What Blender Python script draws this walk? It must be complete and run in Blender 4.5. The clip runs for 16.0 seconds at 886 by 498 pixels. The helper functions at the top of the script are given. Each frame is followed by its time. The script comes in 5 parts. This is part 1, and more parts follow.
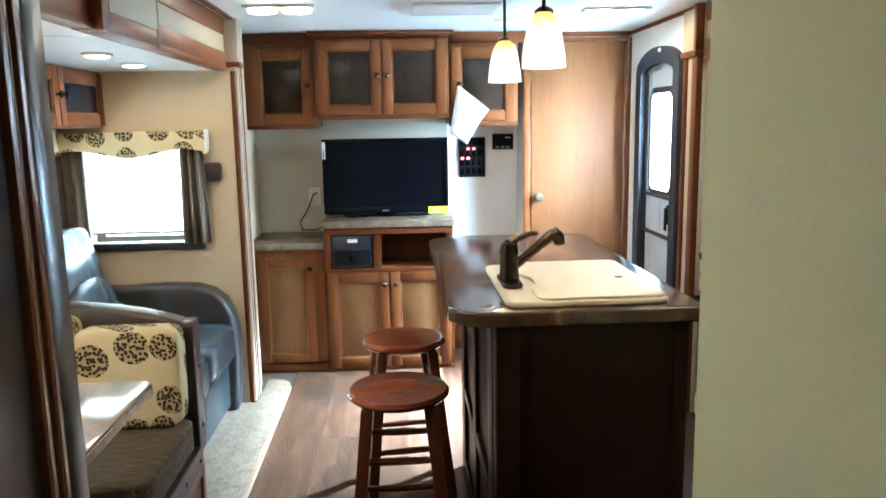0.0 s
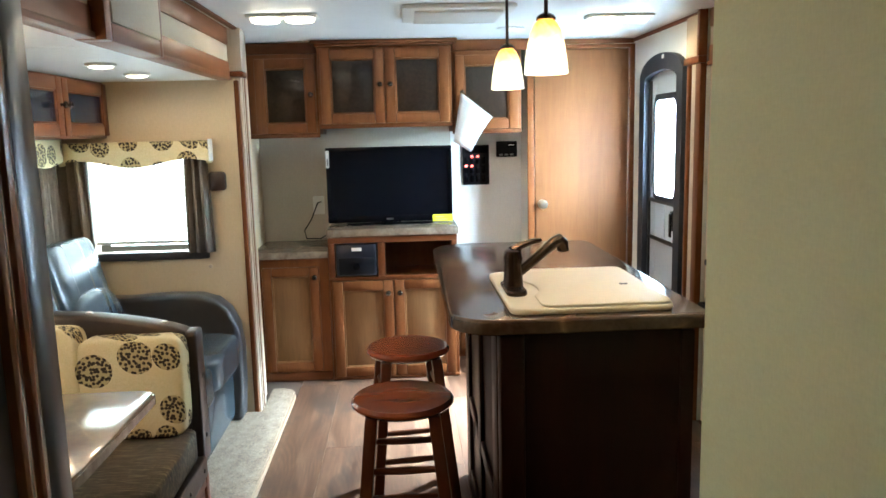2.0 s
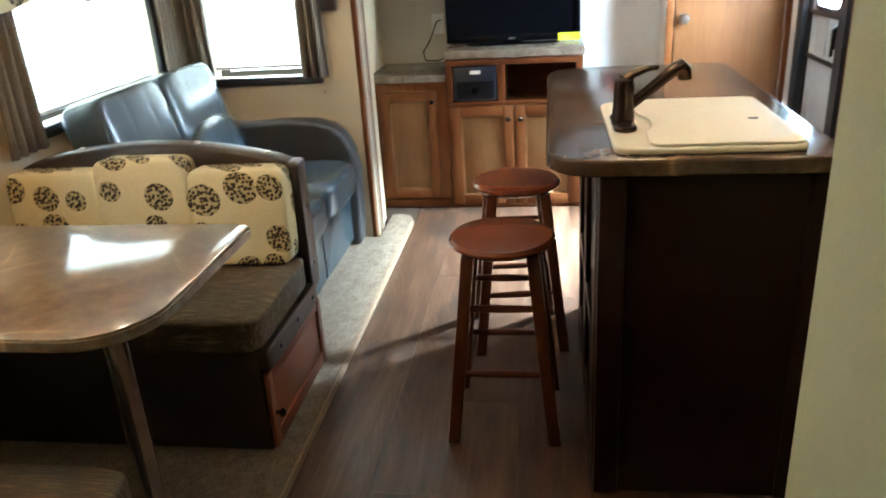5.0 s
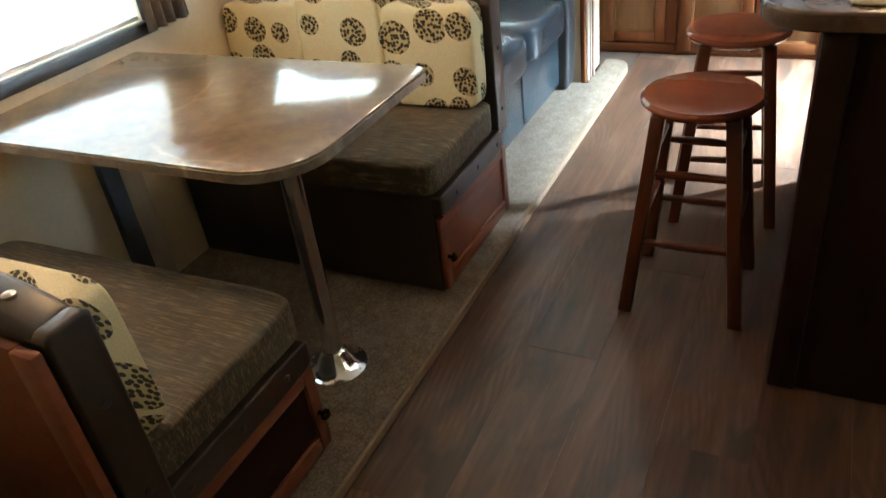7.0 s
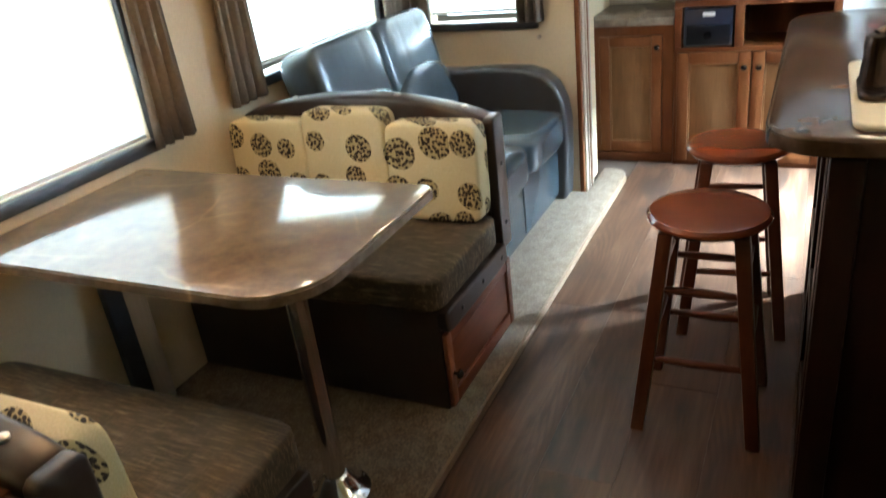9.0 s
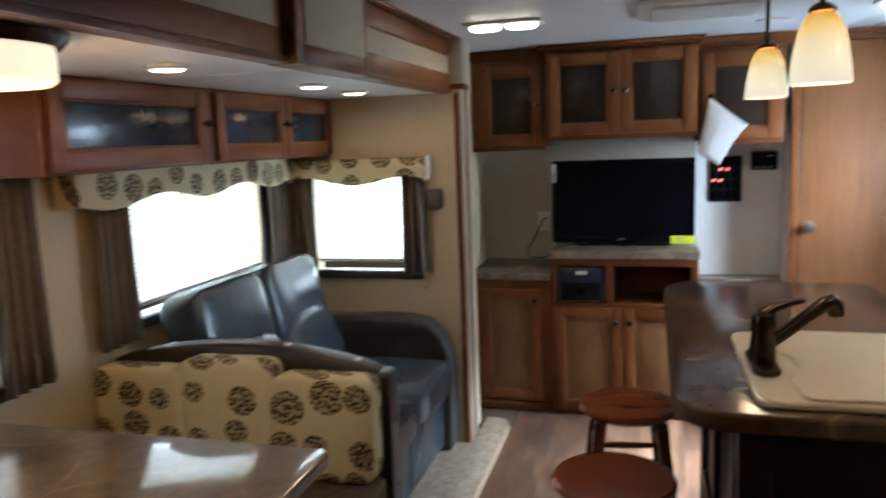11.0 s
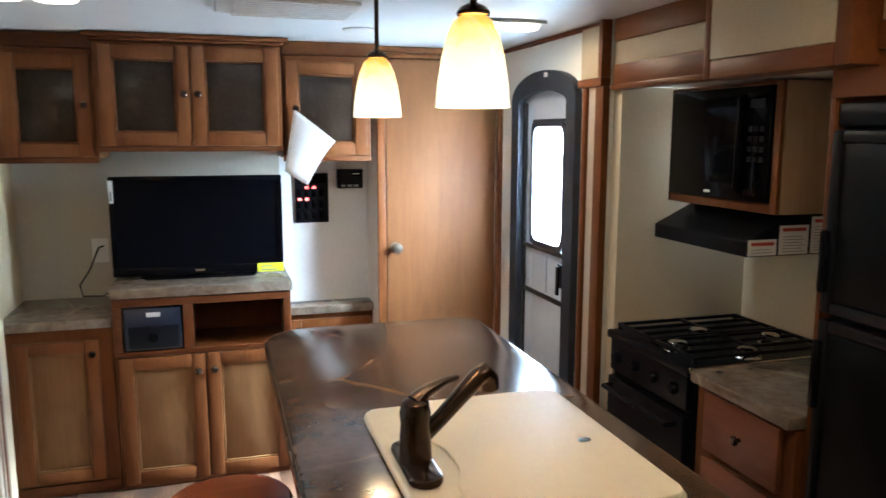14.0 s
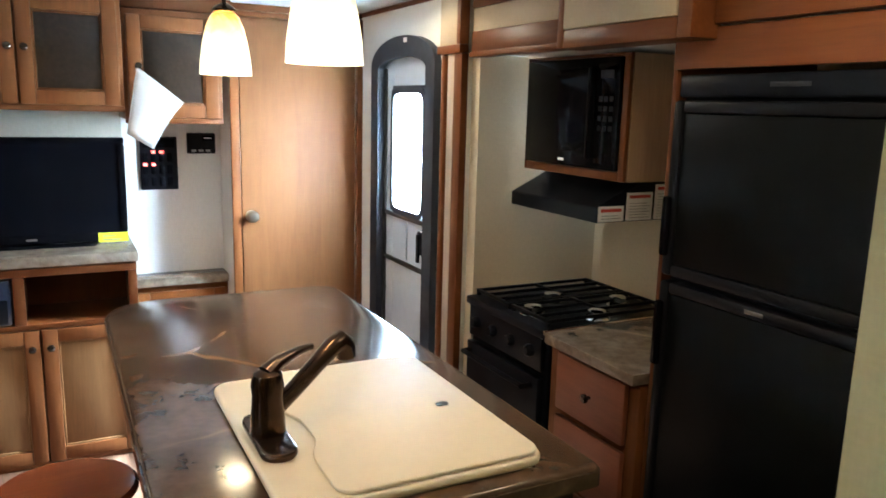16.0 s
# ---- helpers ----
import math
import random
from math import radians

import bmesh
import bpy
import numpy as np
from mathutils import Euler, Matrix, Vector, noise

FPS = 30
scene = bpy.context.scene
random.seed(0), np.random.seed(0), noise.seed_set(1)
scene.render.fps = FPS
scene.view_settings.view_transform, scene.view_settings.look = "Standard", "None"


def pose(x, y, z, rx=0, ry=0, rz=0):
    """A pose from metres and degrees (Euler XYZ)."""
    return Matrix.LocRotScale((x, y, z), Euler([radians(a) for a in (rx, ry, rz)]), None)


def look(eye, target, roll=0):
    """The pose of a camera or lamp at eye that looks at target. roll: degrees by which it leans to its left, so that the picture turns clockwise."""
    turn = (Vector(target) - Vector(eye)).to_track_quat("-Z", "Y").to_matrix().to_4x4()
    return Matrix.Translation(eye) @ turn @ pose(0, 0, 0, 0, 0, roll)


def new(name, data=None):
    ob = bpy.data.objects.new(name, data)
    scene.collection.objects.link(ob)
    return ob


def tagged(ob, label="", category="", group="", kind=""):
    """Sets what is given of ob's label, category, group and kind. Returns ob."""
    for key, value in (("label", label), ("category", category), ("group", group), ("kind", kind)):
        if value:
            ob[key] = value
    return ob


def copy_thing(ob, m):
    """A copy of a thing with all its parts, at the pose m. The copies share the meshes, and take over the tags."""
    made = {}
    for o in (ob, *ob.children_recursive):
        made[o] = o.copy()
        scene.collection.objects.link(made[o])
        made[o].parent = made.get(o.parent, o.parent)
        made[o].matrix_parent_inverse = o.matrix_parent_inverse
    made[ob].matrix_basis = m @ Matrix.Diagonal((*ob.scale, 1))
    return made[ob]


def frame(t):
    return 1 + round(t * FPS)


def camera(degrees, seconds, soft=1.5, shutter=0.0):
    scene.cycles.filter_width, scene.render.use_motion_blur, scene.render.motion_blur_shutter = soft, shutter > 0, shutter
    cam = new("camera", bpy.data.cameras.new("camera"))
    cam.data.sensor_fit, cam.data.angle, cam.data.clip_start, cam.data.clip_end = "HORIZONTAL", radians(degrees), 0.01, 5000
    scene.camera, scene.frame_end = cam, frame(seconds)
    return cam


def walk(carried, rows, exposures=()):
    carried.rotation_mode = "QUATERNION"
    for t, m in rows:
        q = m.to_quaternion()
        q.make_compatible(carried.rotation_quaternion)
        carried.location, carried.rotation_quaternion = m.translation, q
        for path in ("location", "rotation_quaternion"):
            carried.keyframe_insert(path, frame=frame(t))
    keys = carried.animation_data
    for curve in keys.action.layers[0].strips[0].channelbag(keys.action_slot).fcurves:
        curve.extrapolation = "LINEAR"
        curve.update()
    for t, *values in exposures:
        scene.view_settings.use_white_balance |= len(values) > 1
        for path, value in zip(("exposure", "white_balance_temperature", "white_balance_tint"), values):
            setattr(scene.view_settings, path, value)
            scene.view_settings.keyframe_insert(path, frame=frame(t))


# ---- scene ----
cam = camera(61.1, 16.0, 1.5, 0.5)
# seconds, x, y, z, tilt, lean, turn
PATH = [
    (0, (0.799, 0.655, 1.379), (0.911, 2.625, 1.049), -1.0),
    (0.5, (0.799, 0.663, 1.379), (0.895, 2.641, 1.103), -1.2),
    (1, (0.804, 0.662, 1.377), (0.9, 2.641, 1.104), -1.2),
    (1.5, (0.801, 0.658, 1.377), (0.896, 2.636, 1.095), -1.3),
    (2, (0.804, 0.662, 1.376), (0.903, 2.636, 1.068), -1.4),
    (2.5, (0.812, 0.639, 1.38), (0.864, 2.605, 1.016), -1.8),
    (3, (0.848, 0.612, 1.379), (0.808, 2.569, 0.971), -2.7),
    (3.2, (0.858, 0.608, 1.38), (0.781, 2.563, 0.962), -3.2),
    (5.3, (0.95, 0.836, 1.381), (0.562, 2.627, 0.579), -3.7),
    (5.5, (0.992, 0.855, 1.381), (0.498, 2.606, 0.551), -4.1),
    (6, (1.022, 0.907, 1.371), (0.303, 2.526, 0.444), -5.8),
    (6.2, (1.027, 0.912, 1.381), (0.235, 2.495, 0.451), -6.5),
    (6.5, (1.038, 0.916, 1.375), (0.193, 2.439, 0.392), -7.2),
    (7, (1.022, 0.924, 1.364), (0.202, 2.398, 0.289), -7.6),
    (7.5, (1.03, 0.934, 1.364), (0.186, 2.356, 0.238), -8.9),
    (8, (1.04, 0.941, 1.365), (0.18, 2.36, 0.248), -9.5),
    (8.5, (1.024, 0.954, 1.382), (0.157, 2.449, 0.375), -8.6),
    (8.7, (1.005, 0.958, 1.389), (0.149, 2.499, 0.445), -8.0),
    (10.8, (0.879, 0.973, 1.436), (0.237, 2.838, 1.105), -3.7),
    (11, (0.867, 1.015, 1.443), (0.334, 2.92, 1.151), -2.2),
    (11.5, (0.844, 1.12, 1.457), (0.538, 3.08, 1.202), -0.2),
    (12, (0.832, 1.3, 1.468), (0.705, 3.288, 1.284), -0.2),
    (12.5, (0.821, 1.411, 1.471), (0.85, 3.397, 1.237), 0.3),
    (13, (0.795, 1.499, 1.484), (1.082, 3.459, 1.209), 0.4),
    (13.5, (0.795, 1.545, 1.478), (1.228, 3.477, 1.193), 0.1),
    (14, (0.802, 1.554, 1.479), (1.374, 3.447, 1.178), 0.1),
    (14.5, (0.816, 1.565, 1.476), (1.463, 3.431, 1.163), 0.1),
    (15, (0.823, 1.568, 1.475), (1.582, 3.388, 1.141), 0.8),
    (15.5, (0.825, 1.577, 1.473), (1.669, 3.361, 1.146), 1.3),
    (16, (0.825, 1.578, 1.464), (1.729, 3.322, 1.09), 1.5),
]
EXPOSURES = [(0, 0.58, 5500, 1), (0.5, 0.4, 5700, 2), (2, 0.25, 5950, 3), (3, 0.28, 6100, 3), (5.5, 0.28, 5950, 2), (6.5, 0.42, 5800, 2), (8.5, 0.42, 5800, 2), (10.8, -1.05, 6150, 13),
             (11.5, -0.88, 6100, 13), (12.5, -0.66, 6050, 13), (13.5, -0.34, 6050, 10), (14.5, -0.05, 6050, 8), (16, 0.15, 6000, 6)]
walk(cam, [(t, look(eye, target, roll)) for t, eye, target, roll in PATH], EXPOSURES)

# ---- light ----
world = bpy.data.worlds.new("sky")
scene.world = world
world.use_nodes = True
wn = world.node_tree
sky = wn.nodes.new("ShaderNodeTexSky")
sky.sky_type = "NISHITA"
sky.sun_disc = False
sky.sun_elevation = radians(40)
sky.sun_rotation = radians(60)
wn.nodes["Background"].inputs["Strength"].default_value = 0.15
wn.links.new(sky.outputs["Color"], wn.nodes["Background"].inputs["Color"])

sun_data = bpy.data.lights.new("sun", "SUN")
sun_data.energy, sun_data.angle, sun_data.color = 2.0, radians(0.6), (1.0, 0.95, 0.88)
sun = new("sun", sun_data)
sun.matrix_world = look((9, 8, 9), (0, 0, 0))


def area_lamp(name, eye, target, w, h, watts, colour, spread=180):
    data = bpy.data.lights.new(name, "AREA")
    data.shape, data.size, data.size_y, data.energy, data.color = "RECTANGLE", w, h, watts, colour
    data.spread = radians(spread)
    ob = new(name, data)
    ob.matrix_world = look(eye, target)
    return ob


def bulb(name, place, watts, colour, radius=0.03):
    data = bpy.data.lights.new(name, "POINT")
    data.energy, data.color, data.shadow_soft_size = watts, colour, radius
    ob = new(name, data)
    ob.location = place
    return ob


def spot(name, place, watts, colour, angle=130):
    data = bpy.data.lights.new(name, "SPOT")
    data.energy, data.color, data.shadow_soft_size = watts, colour, 0.03
    data.spot_size, data.spot_blend = radians(angle), 0.3
    ob = new(name, data)
    ob.location = place
    return ob


DAY = (0.73, 0.885, 1.0)
WARM = (1.0, 0.75, 0.48)
# daylight standing in the window openings
area_lamp("window_light", (-0.99, 3.55, 1.1), (0, 3.55, 1.0), 0.92, 0.44, 62, DAY)
area_lamp("window_light", (-1.03, 2.09, 1.2), (0, 2.09, 1.0), 1.15, 0.9, 33, DAY)
area_lamp("window_light", (-0.42, 4.46, 1.07), (-0.42, 3.0, 1.0), 0.5, 0.44, 44, DAY)
area_lamp("door_light", (2.205, 4.5, 1.265), (0.6, 4.5, 1.1), 0.32, 0.52, 23, (0.62, 0.83, 1.0), 165)
area_lamp("door_sky", (3.08, 4.78, 2.3), (2.2, 4.5, 1.26), 0.8, 0.5, 6500, DAY)
area_lamp("door_sky", (2.72, 4.08, 1.58), (2.2, 4.5, 1.26), 0.4, 0.5, 165, DAY)

# ---- materials ----


def tree(name):
    m = bpy.data.materials.new(name)
    m.use_nodes = True
    nt = m.node_tree
    return m, nt, nt.nodes["Principled BSDF"]


def node(nt, kind, **inputs):
    n = nt.nodes.new(kind)
    for k, v in inputs.items():
        n.inputs[k.replace("_", " ")].default_value = v
    return n


def coords(nt, scale=(1, 1, 1), rot=(0, 0, 0), random_shift=False):
    tc = nt.nodes.new("ShaderNodeTexCoord")
    mp = nt.nodes.new("ShaderNodeMapping")
    mp.inputs["Scale"].default_value = scale
    mp.inputs["Rotation"].default_value = rot
    nt.links.new(tc.outputs["Object"], mp.inputs["Vector"])
    if random_shift:
        oi = nt.nodes.new("ShaderNodeObjectInfo")
        mul = nt.nodes.new("ShaderNodeMath")
        mul.operation = "MULTIPLY"
        mul.inputs[1].default_value = 37.0
        nt.links.new(oi.outputs["Random"], mul.inputs[0])
        cmb = nt.nodes.new("ShaderNodeCombineXYZ")
        for k in range(3):
            nt.links.new(mul.outputs[0], cmb.inputs[k])
        nt.links.new(cmb.outputs[0], mp.inputs["Location"])
    return mp.outputs["Vector"]


def ramp(nt, fac, stops):
    r = nt.nodes.new("ShaderNodeValToRGB")
    els = r.color_ramp.elements
    while len(els) < len(stops):
        els.new(0.5)
    for e, (p, c) in zip(els, stops):
        e.position, e.color = p, (*c, 1)
    nt.links.new(fac, r.inputs["Fac"])
    return r.outputs["Color"]


def mix(nt, fac, a, b, blend="MIX"):
    m = nt.nodes.new("ShaderNodeMix")
    m.data_type, m.blend_type = "RGBA", blend
    for sock, v in ((m.inputs["Factor"], fac), (m.inputs["A"], a), (m.inputs["B"], b)):
        if hasattr(v, "is_output"):
            nt.links.new(v, sock)
        elif isinstance(v, tuple):
            sock.default_value = (*v, 1)
        else:
            sock.default_value = v
    return m.outputs["Result"]


def bump(nt, bs, height, strength=0.2, distance=0.002):
    b = nt.nodes.new("ShaderNodeBump")
    b.inputs["Strength"].default_value, b.inputs["Distance"].default_value = strength, distance
    nt.links.new(height, b.inputs["Height"])
    nt.links.new(b.outputs["Normal"], bs.inputs["Normal"])


def noise_of(nt, vec, scale, detail=4, rough=0.55, dist=0.0):
    n = node(nt, "ShaderNodeTexNoise", Scale=scale, Detail=detail, Roughness=rough, Distortion=dist)
    nt.links.new(vec, n.inputs["Vector"])
    return n.outputs["Fac"]


def voronoi(nt, vec, scale, feature="F1", randomness=1.0, dims="3D"):
    v = nt.nodes.new("ShaderNodeTexVoronoi")
    v.voronoi_dimensions, v.feature = dims, feature
    v.inputs["Scale"].default_value, v.inputs["Randomness"].default_value = scale, randomness
    nt.links.new(vec, v.inputs["Vector"])
    return v


def plain(name, colour, rough=0.5, metal=0.0, vary=0.12, scale=30, bumps=0.05, coat=0.0, gloss=0.5):
    m, nt, bs = tree(name)
    vec = coords(nt)
    n1 = noise_of(nt, vec, scale)
    n2 = noise_of(nt, vec, scale * 0.12, 2)
    dark = tuple(c * (1 - vary) for c in colour)
    light = tuple(min(1, c * (1 + vary)) for c in colour)
    c1 = ramp(nt, n1, [(0.3, dark), (0.7, light)])
    c = mix(nt, 0.35, c1, ramp(nt, n2, [(0.3, dark), (0.7, light)]))
    nt.links.new(c, bs.inputs["Base Color"])
    bs.inputs["Roughness"].default_value, bs.inputs["Metallic"].default_value = rough, metal
    bs.inputs["Coat Weight"].default_value = coat
    bs.inputs["Specular IOR Level"].default_value = gloss
    if bumps:
        bump(nt, bs, n1, bumps)
    return m


def wood(name, dark, light, axis="z", rough=0.4, scale=1.0, random_shift=False, coat=0.0, relief=0.08, gloss=0.32):
    """Grain runs along axis."""
    m, nt, bs = tree(name)
    sc = {"x": (1.2, 14, 14), "y": (14, 1.2, 14), "z": (14, 14, 1.2)}[axis]
    vec = coords(nt, tuple(s * scale for s in sc), random_shift=random_shift)
    n1 = noise_of(nt, vec, 1.6, 6, 0.6, 0.8)
    n2 = noise_of(nt, vec, 9.0, 4, 0.6)
    vec2 = coords(nt, (2, 2, 2), random_shift=random_shift)
    blot = noise_of(nt, vec2, 1.7, 3)
    base = ramp(nt, n1, [(0.25, dark), (0.5, tuple((a + b) / 2 for a, b in zip(dark, light))), (0.78, light)])
    fine = mix(nt, 0.16, base, ramp(nt, n2, [(0.35, tuple(c * 0.6 for c in dark)), (0.6, light)]))
    out = mix(nt, 0.3, fine, ramp(nt, blot, [(0.3, dark), (0.75, light)]))
    nt.links.new(out, bs.inputs["Base Color"])
    bs.inputs["Roughness"].default_value = rough
    bs.inputs["Specular IOR Level"].default_value = gloss
    bs.inputs["Coat Weight"].default_value = coat
    bump(nt, bs, n2, relief, 0.001 if relief < 0.2 else 0.005)
    return m


def plank_wood(name):
    """Weathered printed plank: soft grain, smoky smudges, knots and growth rings."""
    m, nt, bs = tree(name)
    soft = noise_of(nt, coords(nt, (9, 1.3, 9), random_shift=True), 1.0, 4, 0.55, 1.2)
    c = ramp(nt, soft, [(0.28, (0.036, 0.015, 0.008)), (0.5, (0.08, 0.037, 0.02)), (0.74, (0.16, 0.092, 0.058))])
    fine = noise_of(nt, coords(nt, (70, 3.0, 70), random_shift=True), 1.0, 4, 0.6)
    c = mix(nt, 0.24, c, ramp(nt, fine, [(0.35, (0.026, 0.013, 0.008)), (0.65, (0.16, 0.102, 0.07))]))
    # growth rings, only in patches
    rings = nt.nodes.new("ShaderNodeTexWave")
    rings.wave_type, rings.rings_direction = "RINGS", "Z"
    for k, v in (("Scale", 1.5), ("Distortion", 5.0), ("Detail", 2.0), ("Detail Scale", 0.8)):
        rings.inputs[k].default_value = v
    nt.links.new(coords(nt, (16, 2.6, 1), random_shift=True), rings.inputs["Vector"])
    patch = ramp(nt, noise_of(nt, coords(nt, (5, 1.6, 5), random_shift=True), 1.0, 1), [(0.52, (0, 0, 0)), (0.66, (0.5, 0.5, 0.5))])
    dark_ring = mix(nt, 1.0, patch, ramp(nt, rings.outputs["Fac"], [(0.3, (1, 1, 1)), (0.6, (0, 0, 0))]), "MULTIPLY")
    c = mix(nt, dark_ring, c, (0.03, 0.014, 0.008))
    smoke = noise_of(nt, coords(nt, (8, 2.6, 8), random_shift=True), 1.0, 3, 0.6, 0.6)
    c = mix(nt, ramp(nt, smoke, [(0.5, (0, 0, 0)), (0.66, (0.8, 0.8, 0.8))]), c, (0.026, 0.019, 0.016))
    knots = voronoi(nt, coords(nt, (5, 2.2, 5), random_shift=True), 1.0, "F1", 1.0)
    c = mix(nt, ramp(nt, knots.outputs["Distance"], [(0.03, (0.85, 0.85, 0.85)), (0.1, (0, 0, 0))]), c, (0.016, 0.008, 0.005))
    oi = nt.nodes.new("ShaderNodeObjectInfo")
    tint = ramp(nt, oi.outputs["Random"], [(0.0, (0.8, 0.77, 0.74)), (0.5, (1.0, 0.98, 0.96)), (1.0, (1.22, 1.2, 1.18))])
    c = mix(nt, 1.0, c, tint, "MULTIPLY")
    nt.links.new(c, bs.inputs["Base Color"])
    bs.inputs["Roughness"].default_value = 0.36
    bs.inputs["Specular IOR Level"].default_value = 0.5
    bump(nt, bs, fine, 0.1, 0.001)
    return m


def woven_cloth(name):
    """Olive-brown seat cloth with light threads running both ways."""
    m, nt, bs = tree(name)
    long_x = noise_of(nt, coords(nt, (14, 230, 60)), 1.0, 3, 0.6)
    long_y = noise_of(nt, coords(nt, (230, 22, 60)), 1.0, 3, 0.6)
    blot = noise_of(nt, coords(nt), 7.0, 3)
    c = ramp(nt, blot, [(0.3, (0.04, 0.029, 0.018)), (0.7, (0.07, 0.053, 0.034))])
    c = mix(nt, ramp(nt, long_x, [(0.5, (0, 0, 0)), (0.72, (0.8, 0.8, 0.8))]), c, (0.24, 0.19, 0.115))
    c = mix(nt, ramp(nt, long_y, [(0.55, (0, 0, 0)), (0.75, (0.5, 0.5, 0.5))]), c, (0.2, 0.155, 0.095))
    nt.links.new(c, bs.inputs["Base Color"])
    bs.inputs["Roughness"].default_value = 0.85
    bump(nt, bs, long_x, 0.4, 0.002)
    return m


def stone_top(name, dark, mid, light, rough=0.22, vein=(0.55, 0.42, 0.3), coat=0.0):
    m, nt, bs = tree(name)
    vec = coords(nt, (1, 1, 1), (0.3, 0.2, 0.6))
    n1 = noise_of(nt, vec, 3.2, 7, 0.62, 1.5)
    n2 = noise_of(nt, vec, 26, 5, 0.65)
    c = ramp(nt, n1, [(0.3, dark), (0.52, mid), (0.75, light)])
    c = mix(nt, 0.35, c, ramp(nt, n2, [(0.35, dark), (0.65, light)]))
    warp = nt.nodes.new("ShaderNodeVectorMath")
    warp.operation = "ADD"
    nv = node(nt, "ShaderNodeTexNoise", Scale=2.0, Detail=4.0)
    nt.links.new(vec, nv.inputs["Vector"])
    nt.links.new(vec, warp.inputs[0])
    small = nt.nodes.new("ShaderNodeVectorMath")
    small.operation = "SCALE"
    small.inputs["Scale"].default_value = 0.22
    nt.links.new(nv.outputs["Color"], small.inputs[0])
    nt.links.new(small.outputs[0], warp.inputs[1])
    ve = voronoi(nt, warp.outputs[0], 2.6, "DISTANCE_TO_EDGE")
    line = ramp(nt, ve.outputs["Distance"], [(0.0, (0.5, 0.5, 0.5)), (0.018, (0.1, 0.1, 0.1)), (0.06, (0, 0, 0))])
    patch = ramp(nt, noise_of(nt, vec, 3.1, 3), [(0.44, (0, 0, 0)), (0.6, (1, 1, 1))])
    c = mix(nt, mix(nt, 1.0, line, patch, "MULTIPLY"), c, vein)
    nt.links.new(c, bs.inputs["Base Color"])
    bs.inputs["Roughness"].default_value = rough
    bs.inputs["Coat Weight"].default_value = coat
    bs.inputs["Coat Roughness"].default_value = 0.1
    bs.inputs["Coat IOR"].default_value = 2.2
    return m


def wall_paper(name, colour):
    m, nt, bs = tree(name)
    vec = coords(nt)
    weave = noise_of(nt, coords(nt, (60, 60, 240)), 1.0, 3)
    weave2 = noise_of(nt, coords(nt, (240, 240, 60)), 1.0, 3)
    blot = noise_of(nt, vec, 2.5, 3)
    d = tuple(c * 0.86 for c in colour)
    c = ramp(nt, weave, [(0.3, d), (0.7, colour)])
    c = mix(nt, 0.45, c, ramp(nt, weave2, [(0.3, d), (0.7, tuple(min(1, v * 1.06) for v in colour))]))
    c = mix(nt, 0.25, c, ramp(nt, blot, [(0.3, d), (0.7, colour)]))
    nt.links.new(c, bs.inputs["Base Color"])
    bs.inputs["Roughness"].default_value = 0.65
    bump(nt, bs, weave, 0.1, 0.001)
    return m


def dotted_fabric(name, axes, dims="2D"):
    """Cream cloth with discs made of dark speckles; axes: the two object axes of the cloth's face."""
    m, nt, bs = tree(name)
    tc = nt.nodes.new("ShaderNodeTexCoord")
    sp = nt.nodes.new("ShaderNodeSeparateXYZ")
    nt.links.new(tc.outputs["Object"], sp.inputs[0])
    cb = nt.nodes.new("ShaderNodeCombineXYZ")
    for k, a in enumerate(axes):
        nt.links.new(sp.outputs[a.upper()], cb.inputs[k])
    # the third axis slides the print round the edges
    third = ({"x", "y", "z"} - set(axes)).pop()
    wrap = nt.nodes.new("ShaderNodeVectorMath")
    wrap.operation = "ADD"
    nt.links.new(cb.outputs[0], wrap.inputs[0])
    nt.links.new(sp.outputs[third.upper()], wrap.inputs[1])
    vec = wrap.outputs[0] if dims == "2D" else tc.outputs["Object"]
    big = voronoi(nt, vec, 8.0 if dims == "2D" else 9.5, "F1", 0.5, dims)
    size = nt.nodes.new("ShaderNodeSeparateColor")
    nt.links.new(big.outputs["Color"], size.inputs[0])
    limit = nt.nodes.new("ShaderNodeMapRange")
    limit.inputs["To Min"].default_value, limit.inputs["To Max"].default_value = (0.28, 0.45) if dims == "2D" else (0.36, 0.52)
    nt.links.new(size.outputs["Red"], limit.inputs["Value"])
    inside = nt.nodes.new("ShaderNodeMath")
    inside.operation = "LESS_THAN"
    nt.links.new(big.outputs["Distance"], inside.inputs[0])
    nt.links.new(limit.outputs[0], inside.inputs[1])
    cells = voronoi(nt, vec, 80, "F1", 0.9, dims)
    spots = ramp(nt, cells.outputs["Distance"], [(0.38, (0.026, 0.018, 0.013)), (0.45, (0.43, 0.35, 0.18))])
    weave = noise_of(nt, coords(nt, (300, 300, 300)), 1.0, 2)
    cream = ramp(nt, weave, [(0.3, (0.58, 0.5, 0.29)), (0.7, (0.7, 0.62, 0.39))])
    c = mix(nt, inside.outputs[0], cream, spots)
    nt.links.new(c, bs.inputs["Base Color"])
    bs.inputs["Roughness"].default_value = 0.85
    bump(nt, bs, weave, 0.15, 0.001)
    return m


